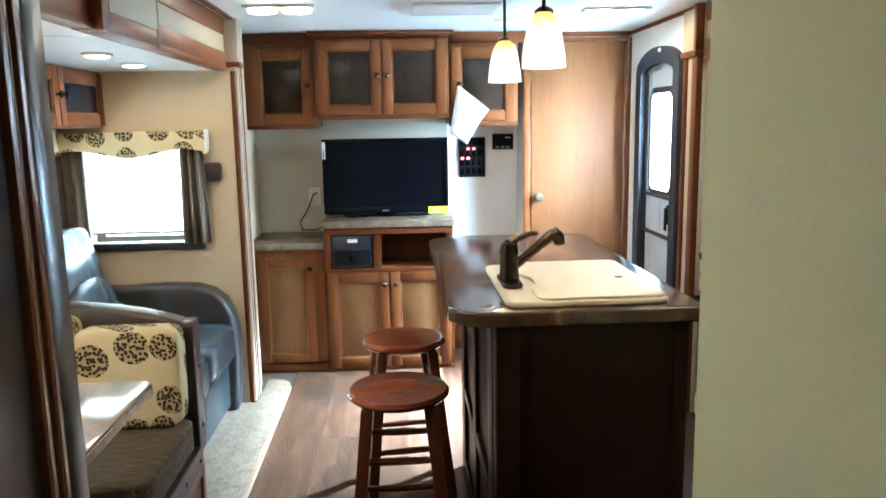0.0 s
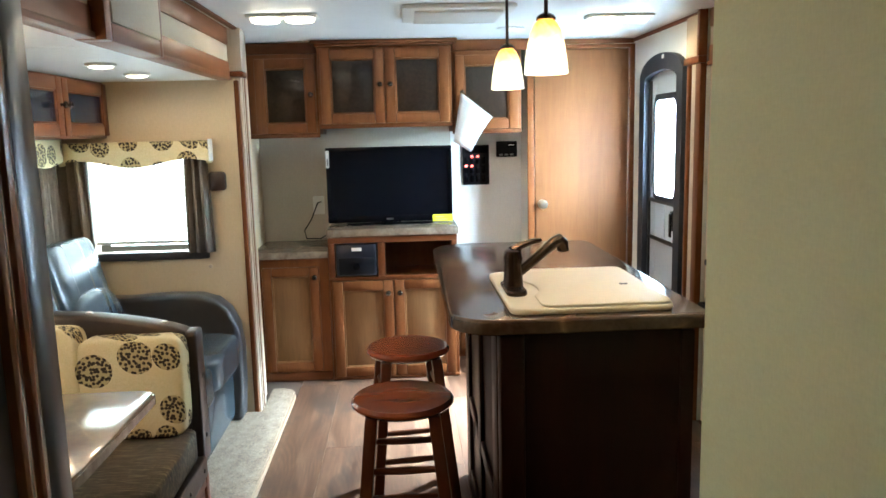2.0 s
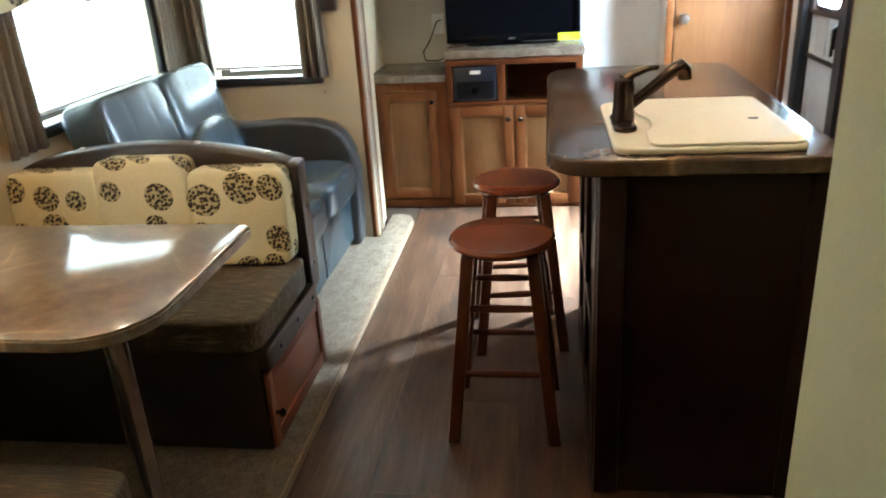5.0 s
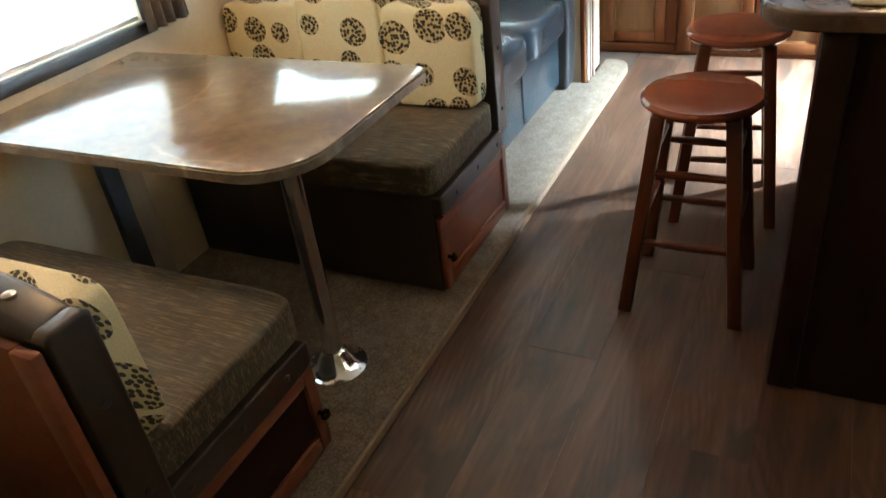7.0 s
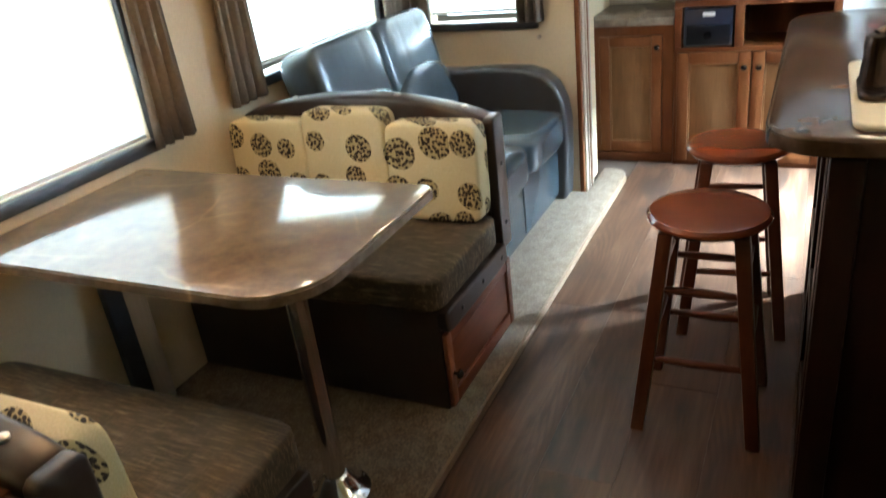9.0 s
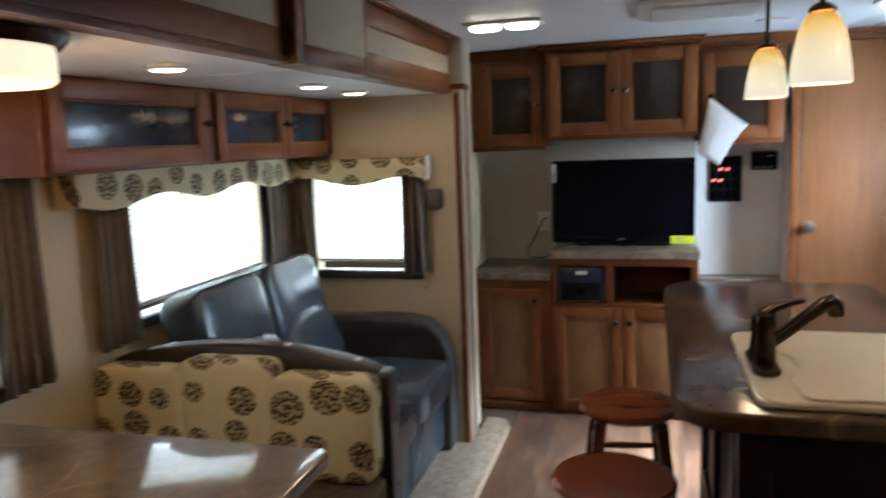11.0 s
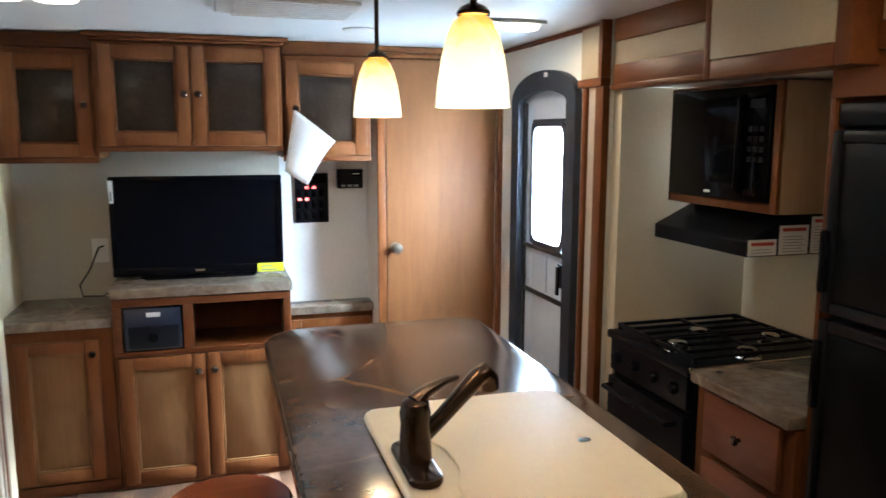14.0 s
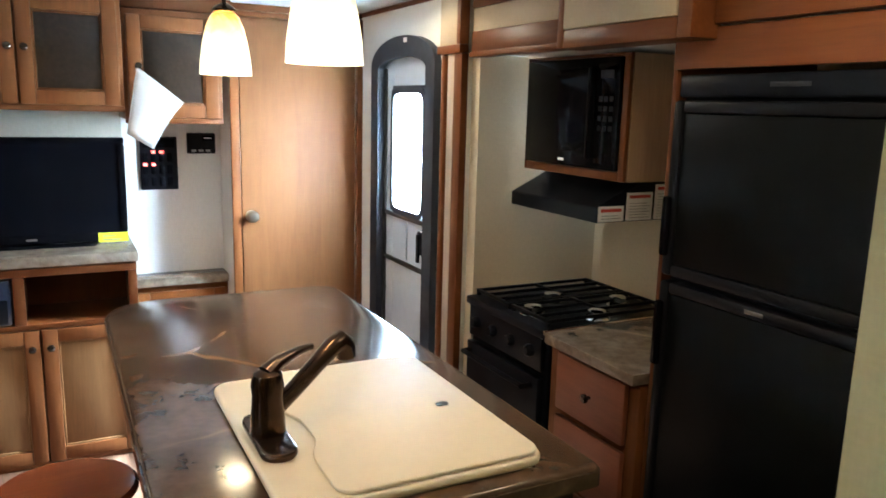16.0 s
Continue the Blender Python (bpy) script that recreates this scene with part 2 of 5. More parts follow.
def carpet_mat(name):
    m, nt, bs = tree(name)
    vec = coords(nt)
    n1 = noise_of(nt, vec, 160, 3, 0.7)
    n2 = noise_of(nt, vec, 24, 3)
    c = ramp(nt, n1, [(0.3, (0.032, 0.018, 0.0095)), (0.5, (0.115, 0.073, 0.042)), (0.7, (0.27, 0.203, 0.14))])
    c = mix(nt, 0.3, c, ramp(nt, n2, [(0.35, (0.12, 0.095, 0.07)), (0.65, (0.29, 0.24, 0.19))]))
    nt.links.new(c, bs.inputs["Base Color"])
    bs.inputs["Roughness"].default_value = 0.95
    bump(nt, bs, n1, 0.8, 0.006)
    return m


def glowing(name, colour, strength, base=(0.9, 0.85, 0.75)):
    m, nt, bs = tree(name)
    n = noise_of(nt, coords(nt), 14, 3)
    nt.links.new(ramp(nt, n, [(0.3, tuple(c * 0.88 for c in colour)), (0.7, colour)]), bs.inputs["Emission Color"])
    bs.inputs["Base Color"].default_value = (*base, 1)
    bs.inputs["Emission Strength"].default_value = strength
    bs.inputs["Roughness"].default_value = 0.3
    return m


def shade_glass(name, z_low, z_high):
    """Lit art glass: amber at the neck, white at the mouth."""
    m, nt, bs = tree(name)
    tc = nt.nodes.new("ShaderNodeTexCoord")
    sp = nt.nodes.new("ShaderNodeSeparateXYZ")
    nt.links.new(tc.outputs["Object"], sp.inputs[0])
    mr = nt.nodes.new("ShaderNodeMapRange")
    mr.inputs["From Min"].default_value, mr.inputs["From Max"].default_value = z_low, z_high
    nt.links.new(sp.outputs["Z"], mr.inputs["Value"])
    cloud = noise_of(nt, coords(nt, (9, 9, 9)), 3.0, 4, 0.6, 1.0)
    add = nt.nodes.new("ShaderNodeMath")
    add.operation = "MULTIPLY_ADD"
    add.inputs[1].default_value = 0.35
    nt.links.new(cloud, add.inputs[0])
    nt.links.new(mr.outputs[0], add.inputs[2])
    c = ramp(nt, add.outputs[0], [(0.0, (1.0, 0.95, 0.82)), (0.62, (1.0, 0.9, 0.62)), (0.85, (1.0, 0.72, 0.28)), (1.0, (0.85, 0.42, 0.07))])
    nt.links.new(c, bs.inputs["Emission Color"])
    nt.links.new(c, bs.inputs["Base Color"])
    bs.inputs["Emission Strength"].default_value = 1.5
    bs.inputs["Roughness"].default_value = 0.15
    return m


def glass_mat(name, colour=(1, 1, 1), rough=0.0):
    m, nt, bs = tree(name)
    bs.inputs["Base Color"].default_value = (*colour, 1)
    bs.inputs["Roughness"].default_value = rough
    bs.inputs["Transmission Weight"].default_value = 1.0
    bs.inputs["IOR"].default_value = 1.2
    return m


def translucent(name, colour):
    m, nt, bs = tree(name)
    tr = nt.nodes.new("ShaderNodeBsdfTranslucent")
    tr.inputs["Color"].default_value = (*colour, 1)
    bs.inputs["Base Color"].default_value = (*colour, 1)
    bs.inputs["Roughness"].default_value = 0.8
    mx = nt.nodes.new("ShaderNodeMixShader")
    mx.inputs[0].default_value = 0.65
    nt.links.new(bs.outputs[0], mx.inputs[1])
    nt.links.new(tr.outputs[0], mx.inputs[2])
    nt.links.new(mx.outputs[0], nt.nodes["Material Output"].inputs["Surface"])
    return m


# microwave cabinet's maple, made paler in colour for lamp light on its side
LAMPLIT_MAPLE = wood("lamplit_maple", (0.27, 0.17, 0.09), (0.4, 0.275, 0.16), "z", 0.45)
MAPLE = wood("maple_stained", (0.078, 0.023, 0.0065), (0.165, 0.056, 0.017), "z", 0.42, gloss=0.14)
MAPLE_PANEL = wood("maple_panel", (0.102, 0.046, 0.0175), (0.205, 0.1, 0.041), "z", 0.45, gloss=0.14)
MAPLE_X = wood("maple_rail", (0.058, 0.016, 0.005), (0.125, 0.039, 0.012), "x", 0.42, gloss=0.14)
MAPLE_Y = wood("maple_rail_long", (0.085, 0.025, 0.0072), (0.18, 0.058, 0.018), "y", 0.4, gloss=0.18)
DOOR_WOOD = wood("door_veneer", (0.105, 0.036, 0.011), (0.2, 0.08, 0.027), "z", 0.6, 0.7, gloss=0.2)
CHERRY = wood("dark_cherry", (0.0085, 0.0026, 0.0017), (0.023, 0.0065, 0.0038), "z", 0.42, gloss=0.18)
# dark espresso, greyed in colour for the blue light it reflects
LEAF_WOOD = wood("door_leaf_espresso", (0.026, 0.025, 0.027), (0.036, 0.035, 0.037), "z", 0.28)
LEAF_BEAD = wood("door_leaf_moulding", (0.2, 0.075, 0.036), (0.3, 0.115, 0.055), "z", 0.25)
STOOL_WOOD = wood("stool_cherry", (0.17, 0.038, 0.012), (0.23, 0.055, 0.018), "x", 0.25, coat=0.4)
STOOL_LEG = wood("stool_leg_cherry", (0.07, 0.02, 0.01), (0.13, 0.04, 0.018), "z", 0.3, coat=0.3)
RED_WOOD = wood("red_cherry", (0.12, 0.035, 0.016), (0.24, 0.075, 0.035), "y", 0.4)
PLANK = plank_wood("vinyl_plank")
LIP_WOOD = wood("floor_lip", (0.16, 0.1, 0.06), (0.27, 0.18, 0.115), "y", 0.45)
SUBFLOOR = plain("floor_joint", (0.045, 0.024, 0.014), 0.8)
CARPET = carpet_mat("speckled_carpet")
PAPER = wall_paper("beige_wall_paper", (0.62, 0.51, 0.345))
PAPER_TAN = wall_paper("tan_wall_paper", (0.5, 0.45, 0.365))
# pale paper, whitened further for door light that is blocked there
PAPER_WHITE_LIT = wall_paper("lit_white_wall_paper", (0.8, 0.81, 0.8))
PAPER_PALE = wall_paper("pale_wall_paper", (0.74, 0.73, 0.68))
PAPER_GREY = wall_paper("grey_green_wall_paper", (0.5, 0.51, 0.31))
CEILING = plain("ceiling_white", (0.8, 0.82, 0.82), 0.45, vary=0.04, scale=60, bumps=0.04)
TRIM_PALE = wood("pale_trim", (0.36, 0.29, 0.22), (0.52, 0.44, 0.36), "z", 0.45)
COUNTER = stone_top("brown_laminate", (0.03, 0.016, 0.01), (0.07, 0.04, 0.026), (0.14, 0.085, 0.055), 0.16, (0.4, 0.25, 0.13))
COUNTER_EDGE = stone_top("brown_laminate_grey", (0.08, 0.058, 0.041), (0.17, 0.13, 0.097), (0.3, 0.245, 0.195), 0.25)
TABLE_TOP = stone_top("table_laminate", (0.06, 0.036, 0.016), (0.15, 0.095, 0.045), (0.27, 0.185, 0.095), 0.35, (0.46, 0.34, 0.19), 1.0)
VINYL = plain("grey_vinyl", (0.042, 0.056, 0.068), 0.26, vary=0.15, scale=160, bumps=0.12)
VINYL_DARK = plain("charcoal_vinyl", (0.03, 0.03, 0.032), 0.35, vary=0.15, scale=160, bumps=0.12)
VINYL_BROWN = plain("brown_vinyl", (0.03, 0.019, 0.014), 0.36, vary=0.2, scale=120, bumps=0.12)
SEAT_CLOTH = woven_cloth("woven_seat_cloth")
DOTS_XZ = dotted_fabric("speckled_disc_cloth", "xz")
DOTS_YZ = dotted_fabric("speckled_disc_cloth_side", "yz")
CURTAIN = plain("taupe_curtain", (0.13, 0.105, 0.08), 0.9, vary=0.2, scale=90, bumps=0.2)
BLACK = plain("black_plastic", (0.0045, 0.005, 0.007), 0.36, vary=0.3, scale=60, bumps=0.03, gloss=0.12)
BLACK_GLOSS = plain("black_gloss", (0.002, 0.002, 0.0028), 0.1, vary=0.03, scale=20, bumps=0.0, gloss=0.06)
BLACK_MATT = plain("black_enamel", (0.004, 0.005, 0.008), 0.34, vary=0.3, scale=90, bumps=0.06, gloss=0.09)
FRIDGE_FACE = plain("fridge_black_panel", (0.003, 0.0036, 0.004), 0.36, vary=0.25, scale=140, bumps=0.25, gloss=0.05)
NAVY = plain("navy_plastic", (0.006, 0.009, 0.02), 0.35, vary=0.2)
DARK_FRAME = plain("dark_window_frame", (0.02, 0.02, 0.022), 0.4, vary=0.2)
CHARCOAL = plain("charcoal_trim", (0.028, 0.032, 0.042), 0.55, vary=0.2, gloss=0.2)
WHITE_METAL = plain("white_door_skin", (0.5, 0.56, 0.62), 0.4, vary=0.05)
SINK = plain("cream_sink", (0.78, 0.70, 0.56), 0.45, vary=0.03, scale=40, bumps=0.0)
BRONZE = plain("oil_bronze", (0.05, 0.032, 0.024), 0.22, 0.85, vary=0.25, scale=50, bumps=0.02)
CHROME = plain("chrome", (0.75, 0.75, 0.76), 0.12, 1.0, vary=0.05, scale=20, bumps=0.0)
NICKEL = plain("satin_nickel", (0.5, 0.46, 0.41), 0.28, 1.0, vary=0.08, scale=40, bumps=0.0)
WHITE = plain("white_plastic", (0.78, 0.78, 0.76), 0.4, vary=0.04, bumps=0.0)
SHEET = plain("white_paper", (0.8, 0.8, 0.8), 0.7, vary=0.04, scale=80, bumps=0.02)
YELLOW = plain("yellow_label", (0.75, 0.78, 0.03), 0.5, vary=0.05, bumps=0.0)
RED = plain("red_print", (0.5, 0.05, 0.03), 0.5, vary=0.05, bumps=0.0)
INK = plain("grey_print", (0.25, 0.25, 0.25), 0.6, vary=0.05, bumps=0.0)
BEIGE_PANEL = wall_paper("beige_fascia_panel", (0.44, 0.35, 0.235))
SMOKED = plain("smoked_cabinet_glass", (0.02, 0.012, 0.008), 0.24, vary=0.4, scale=55, bumps=0.5, gloss=0.16)
# dark glass; its bluish reflections are put into the base colour
RIPPLE = plain("rippled_cabinet_glass", (0.014, 0.02, 0.032), 0.2, vary=0.5, scale=45, bumps=0.6, gloss=0.3)
PANE = glass_mat("clear_pane")
FROST = translucent("frosted_pane", (0.85, 0.9, 0.95))
PLEAT = translucent("pleated_shade_cloth", (0.86, 0.85, 0.8))
LED = glowing("red_light", (1.0, 0.05, 0.03), 6.0)
LAMP_LENS = glowing("lamp_lens", (1.0, 0.86, 0.62), 20.0)
DOME_LENS = glowing("dome_lens", (1.0, 0.87, 0.6), 2.2)
PENDANT = shade_glass("amber_art_glass", -0.39, -0.19)

# ---- mesh helpers ----


def rbox(bm, x0, x1, y0, y1, z0, z1, r=0.0, seg=2):
    lo = (min(x0, x1), min(y0, y1), min(z0, z1))
    hi = (max(x0, x1), max(y0, y1), max(z0, z1))
    made = bmesh.ops.create_cube(bm, size=1)["verts"]
    for v in made:
        for k in range(3):
            v.co[k] = lo[k] if v.co[k] < 0 else hi[k]
    r = min(r, 0.45 * min(h - l for l, h in zip(lo, hi)))
    if r > 1e-5:
        edges = list({e for v in made for e in v.link_edges})
        bmesh.ops.bevel(bm, geom=edges, offset=r, segments=seg, profile=0.5, affect="EDGES")


def prism(bm, pts, axis, a0, a1):
    """A closed outline of (u, v) points pushed along axis from a0 to a1."""
    def at(u, v, a):
        return {"x": (a, u, v), "y": (u, a, v), "z": (u, v, a)}[axis]
    lower = [bm.verts.new(at(u, v, a0)) for u, v in pts]
    upper = [bm.verts.new(at(u, v, a1)) for u, v in pts]
    n = len(pts)
    bm.faces.new(lower)
    bm.faces.new(upper)
    for i in range(n):
        bm.faces.new((lower[i], lower[(i + 1) % n], upper[(i + 1) % n], upper[i]))


def soften(bm, r, seg=2, angle=0.6):
    bmesh.ops.recalc_face_normals(bm, faces=bm.faces)
    edges = [e for e in bm.edges if len(e.link_faces) == 2 and e.calc_face_angle(0) > angle]
    bmesh.ops.bevel(bm, geom=edges, offset=r, segments=seg, profile=0.5, affect="EDGES", clamp_overlap=True)


def lathe(bm, profile, centre=(0, 0, 0), n=24, axis="z"):
    rings = []
    for r, h in profile:
        ring = []
        for k in range(n):
            a = 2 * math.pi * k / n
            u, v = r * math.cos(a), r * math.sin(a)
            p = {"z": (u, v, h), "x": (h, u, v), "y": (u, h, v)}[axis]
            ring.append(bm.verts.new([c + q for c, q in zip(centre, p)]))
        rings.append(ring)
    for a, b in zip(rings, rings[1:]):
        for k in range(n):
            bm.faces.new((a[k], a[(k + 1) % n], b[(k + 1) % n], b[k]))
    bm.faces.new(rings[0])
    bm.faces.new(rings[-1])


def tube(bm, pts, r, n=10):
    """A round bar along points; r: one radius, or one for each point."""
    pts = [Vector(p) for p in pts]
    radii = [r] * len(pts) if isinstance(r, (int, float)) else r
    rings = []
    for i, p in enumerate(pts):
        d = (pts[min(i + 1, len(pts) - 1)] - pts[max(i - 1, 0)]).normalized()
        q = d.to_track_quat("Z", "Y").to_matrix()
        rings.append([bm.verts.new(p + q @ Vector((radii[i] * math.cos(2 * math.pi * k / n), radii[i] * math.sin(2 * math.pi * k / n), 0))) for k in range(n)])
    for a, b in zip(rings, rings[1:]):
        for k in range(n):
            bm.faces.new((a[k], a[(k + 1) % n], b[(k + 1) % n], b[k]))
    bm.faces.new(rings[0])
    bm.faces.new(rings[-1])


def pillow(bm, centre, half, power=5.0, n=10, tilt=None):
    """A stuffed block with soft edges."""
    made = {}
    rot = tilt or Matrix.Identity(3)

    def vert(p):
        key = tuple(round(c, 4) for c in p)
        if key not in made:
            s = sum(abs(c) ** power for c in p) ** (1 / power)
            q = Vector([c / s * h for c, h in zip(p, half)])
            made[key] = bm.verts.new(Vector(centre) + rot @ q)
        return made[key]
    g = [-1 + 2 * i / n for i in range(n + 1)]
    for k in range(3):
        for side in (-1, 1):
            for i in range(n):
                for j in range(n):
                    quad = []
                    for u, v in ((g[i], g[j]), (g[i + 1], g[j]), (g[i + 1], g[j + 1]), (g[i], g[j + 1])):
                        p = [u, v]
                        p.insert(k, side)
                        quad.append(vert(p))
                    bm.faces.new(quad)


BASE = {}


def thing(name, at, label, category, group=""):
    ob = new(name)
    ob.empty_display_size = 0.1
    ob.location = at
    BASE[ob.name] = Vector(at)
    return tagged(ob, label, category, group)


def mesh(name, bm, mat, parent=None, at=(0, 0, 0), smooth=False, label=""):
    """Turns a bmesh drawn in world metres into an object under parent, or with its origin at `at`."""
    bmesh.ops.recalc_face_normals(bm, faces=bm.faces)
    origin = BASE[parent.name] if parent else Vector(at)
    bmesh.ops.translate(bm, verts=bm.verts, vec=-origin)
    data = bpy.data.meshes.new(name)
    bm.to_mesh(data)
    bm.free()
    data.materials.append(mat)
    if smooth:
        data.polygons.foreach_set("use_smooth", [p.area < 0.008 for p in data.polygons])
        data.set_sharp_from_angle(angle=radians(40))
    ob = new(name, data)
    if parent:
        ob.parent = parent
    else:
        ob.location = at
    BASE[ob.name] = origin
    if label:
        ob["label"] = label
    return ob


def boxes(name, mat, parent, *list_of, r=0.003, label="", at=(0, 0, 0), smooth=True):
    bm = bmesh.new()
    for b in list_of:
        rbox(bm, *b, r=r)
    return mesh(name, bm, mat, parent, at, smooth, label)


def structure(name, mat, label, category, *list_of, r=0.0):
    b = list_of[0]
    at = ((b[0] + b[1]) / 2, (b[2] + b[3]) / 2, min(b[4], b[5]))
    ob = boxes(name, mat, None, *list_of, r=r, at=at, smooth=False)
    return tagged(ob, label, category, "", "structure")


class Face:
    """Places boxes on an upright plane: u along it, v up, w out of it."""

    def __init__(self, facing, plane):
        self.facing, self.plane = facing, plane

    def box(self, u0, u1, v0, v1, w0, w1):
        p = self.plane
        return {"S": (u0, u1, p - w1, p - w0, v0, v1), "N": (u0, u1, p + w0, p + w1, v0, v1),
                "W": (p - w1, p - w0, u0, u1, v0, v1), "E": (p + w0, p + w1, u0, u1, v0, v1)}[self.facing]

    def point(self, u, v, w):
        p = self.plane
        return {"S": (u, p - w, v), "N": (u, p + w, v), "W": (p - w, u, v), "E": (p + w, u, v)}[self.facing]

    def out(self):
        return {"S": ("y", -1), "N": ("y", 1), "W": ("x", -1), "E": ("x", 1)}[self.facing]


def knob(parent, face, u, v, w, mat=None, r=0.014):
    axis, sign = face.out()
    bm = bmesh.new()
    prof = [(0.006, 0), (0.005, 0.012), (r, 0.016), (r, 0.022), (r * 0.6, 0.027)]
    lathe(bm, [(q, sign * h) for q, h in prof], face.point(u, v, w), 14, axis)
    return mesh("knob", bm, mat or BRONZE, parent, smooth=True)


def cabinet_door(parent, face, u0, u1, v0, v1, infill, knob_at=None, stile=0.055, wood_mat=None, infill_mat=None):
    t = 0.019
    wood_mat = wood_mat or MAPLE
    d = boxes("door", wood_mat, parent,
              face.box(u0, u0 + stile, v0, v1, 0, t), face.box(u1 - stile, u1, v0, v1, 0, t),
              face.box(u0 + stile, u1 - stile, v0, v0 + stile, 0, t - 0.001), face.box(u0 + stile, u1 - stile, v1 - stile, v1, 0, t - 0.001), r=0.004)
    i0, i1, j0, j1 = u0 + stile, u1 - stile, v0 + stile, v1 - stile
    boxes("bead", MAPLE_PANEL if infill == "panel" else wood_mat, d,
          face.box(i0, i0 + 0.008, j0, j1, 0.004, 0.014), face.box(i1 - 0.008, i1, j0, j1, 0.004, 0.014),
          face.box(i0 + 0.008, i1 - 0.008, j0, j0 + 0.008, 0.004, 0.014), face.box(i0 + 0.008, i1 - 0.008, j1 - 0.008, j1, 0.004, 0.014), r=0.003)
    boxes("panel" if infill == "panel" else "pane", infill_mat or (MAPLE_PANEL if infill == "panel" else SMOKED), d,
          face.box(i0 + 0.002, i1 - 0.002, j0 + 0.002, j1 - 0.002, 0.002, 0.008), r=0.001)
    if knob_at:
        knob(d, face, knob_at[0], knob_at[1], t)
    return d

# ---- the shell ----
WALL = 5.25       # back wall behind the television
RIGHT = 2.15      # wall with the entry door
SLIDE = -0.82     # outer wall of the dinette slide-out
TOP = 1.88        # ceiling
LOW = 1.64        # ceiling of the slide-outs

floor = structure("floor", SUBFLOOR, "plank-patterned vinyl floor of the trailer", "floor", (-0.9, 2.8, -1.5, 5.35, -0.06, -0.004))
structure("ceiling", CEILING, "white panelled ceiling", "ceiling", (-0.95, 2.24, -1.5, 5.35, TOP, TOP + 0.06), (2.24, 2.85, -1.5, 4.02, TOP, TOP + 0.06))
structure("ceiling_slide", CEILING, "low white ceiling of the dinette slide-out", "ceiling",
          (-0.95, -0.042, 1.1, 4.274, LOW, LOW + 0.05), (-0.8, -0.05, 2.895, 2.905, LOW - 0.002, LOW + 0.01))
structure("ceiling_kitchen", CEILING, "low white ceiling of the kitchen slide-out", "ceiling", (RIGHT + 0.062, 2.82, 1.9, 4.0, 1.645, 1.69))

W1 = (3.08, 4.03, 0.87, 1.30)     # sofa window: y from, to, z from, to
W2 = (1.60, 2.575, 0.82, 1.58)     # dinette window
W3 = (-0.67, -0.17, 0.84, 1.28)   # end window: x from, to
structure("wall_west", PAPER, "beige papered outer wall of the slide-out", "wall",
          (SLIDE - 0.08, SLIDE, 1.1, W2[0], 0, LOW), (SLIDE - 0.08, SLIDE, W2[1], W1[0], 0, LOW), (SLIDE - 0.08, SLIDE, W1[1], 4.275, 0, LOW),
          (SLIDE - 0.08, SLIDE, W2[0], W2[1], 0, W2[2]), (SLIDE - 0.08, SLIDE, W2[0], W2[1], W2[3], LOW),
          (SLIDE - 0.08, SLIDE, W1[0], W1[1], 0, W1[2]), (SLIDE - 0.08, SLIDE, W1[0], W1[1], W1[3], LOW))
structure("wall_slide_end", PAPER, "beige papered end wall of the slide-out", "wall",
          (SLIDE - 0.08, W3[0], 4.275, 4.345, 0, LOW), (W3[1], 0.03, 4.275, 4.345, 0, LOW),
          (W3[0], W3[1], 4.275, 4.345, 0, W3[2]), (W3[0], W3[1], 4.275, 4.345, W3[3], LOW))
structure("wall_slide_near", PAPER, "beige papered near wall of the slide-out", "wall", (SLIDE - 0.08, 0.0, 1.1, 1.16, 0, LOW))
# one back wall: tan part, then a whiter part with door light in its colour
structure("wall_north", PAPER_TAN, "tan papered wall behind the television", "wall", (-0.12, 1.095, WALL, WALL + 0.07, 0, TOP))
structure("wall_north_panel", PAPER_WHITE_LIT, "white papered wall beside the wooden door, door light in its colour", "wall", (1.095, 1.545, WALL, WALL + 0.07, 0, TOP))
structure("wall_left_corner", PAPER, "short papered wall beside the slide-out", "wall", (-0.12, -0.05, 4.6, WALL, 0, TOP), (-0.09, 0.03, 4.346, 4.6, 0, TOP))
DOORWALL = 5.02
structure("wall_door", PAPER_PALE, "papered wall around the wooden door", "wall",
          (1.525, 1.545, DOORWALL, WALL, 0, TOP), (1.525, 2.22, DOORWALL, DOORWALL + 0.05, 1.845, TOP),
          (2.13, 2.22, DOORWALL, DOORWALL + 0.05, 0, 1.845), (1.545, 2.22, DOORWALL + 0.1, DOORWALL + 0.15, 0, TOP))
EX = (4.21, 4.80)
structure("wall_east", PAPER_PALE, "pale papered wall around the entry door", "wall",
          (RIGHT, RIGHT + 0.07, EX[1], DOORWALL, 0, TOP), (RIGHT, RIGHT + 0.07, 3.98, EX[0], 0, TOP), (RIGHT, RIGHT + 0.07, EX[0], EX[1], 1.69, TOP),
          (RIGHT, RIGHT + 0.07, EX[0], EX[1], 0, 0.04))
structure("wall_kitchen_end", PAPER, "beige papered end wall of the kitchen slide-out", "wall", (2.17, 2.8, 3.925, 3.985, 0, TOP))
structure("wall_kitchen", PAPER, "beige papered wall behind the stove", "wall", (2.72, 2.8, 1.83, 3.925, 0, TOP))
HALL = 1.312
structure("wall_hall", PAPER_GREY, "grey-green papered hall wall", "wall", (HALL, HALL + 0.05, -1.5, 1.89, 0, TOP), (HALL + 0.05, 2.8, 1.84, 1.89, 0, TOP))
structure("wall_bedroom", PAPER_GREY, "plain walls that close the room behind", "wall",
          (-0.9, HALL, -1.56, -1.5, 0, TOP), (-0.96, -0.9, -1.5, 1.1, 0, TOP))
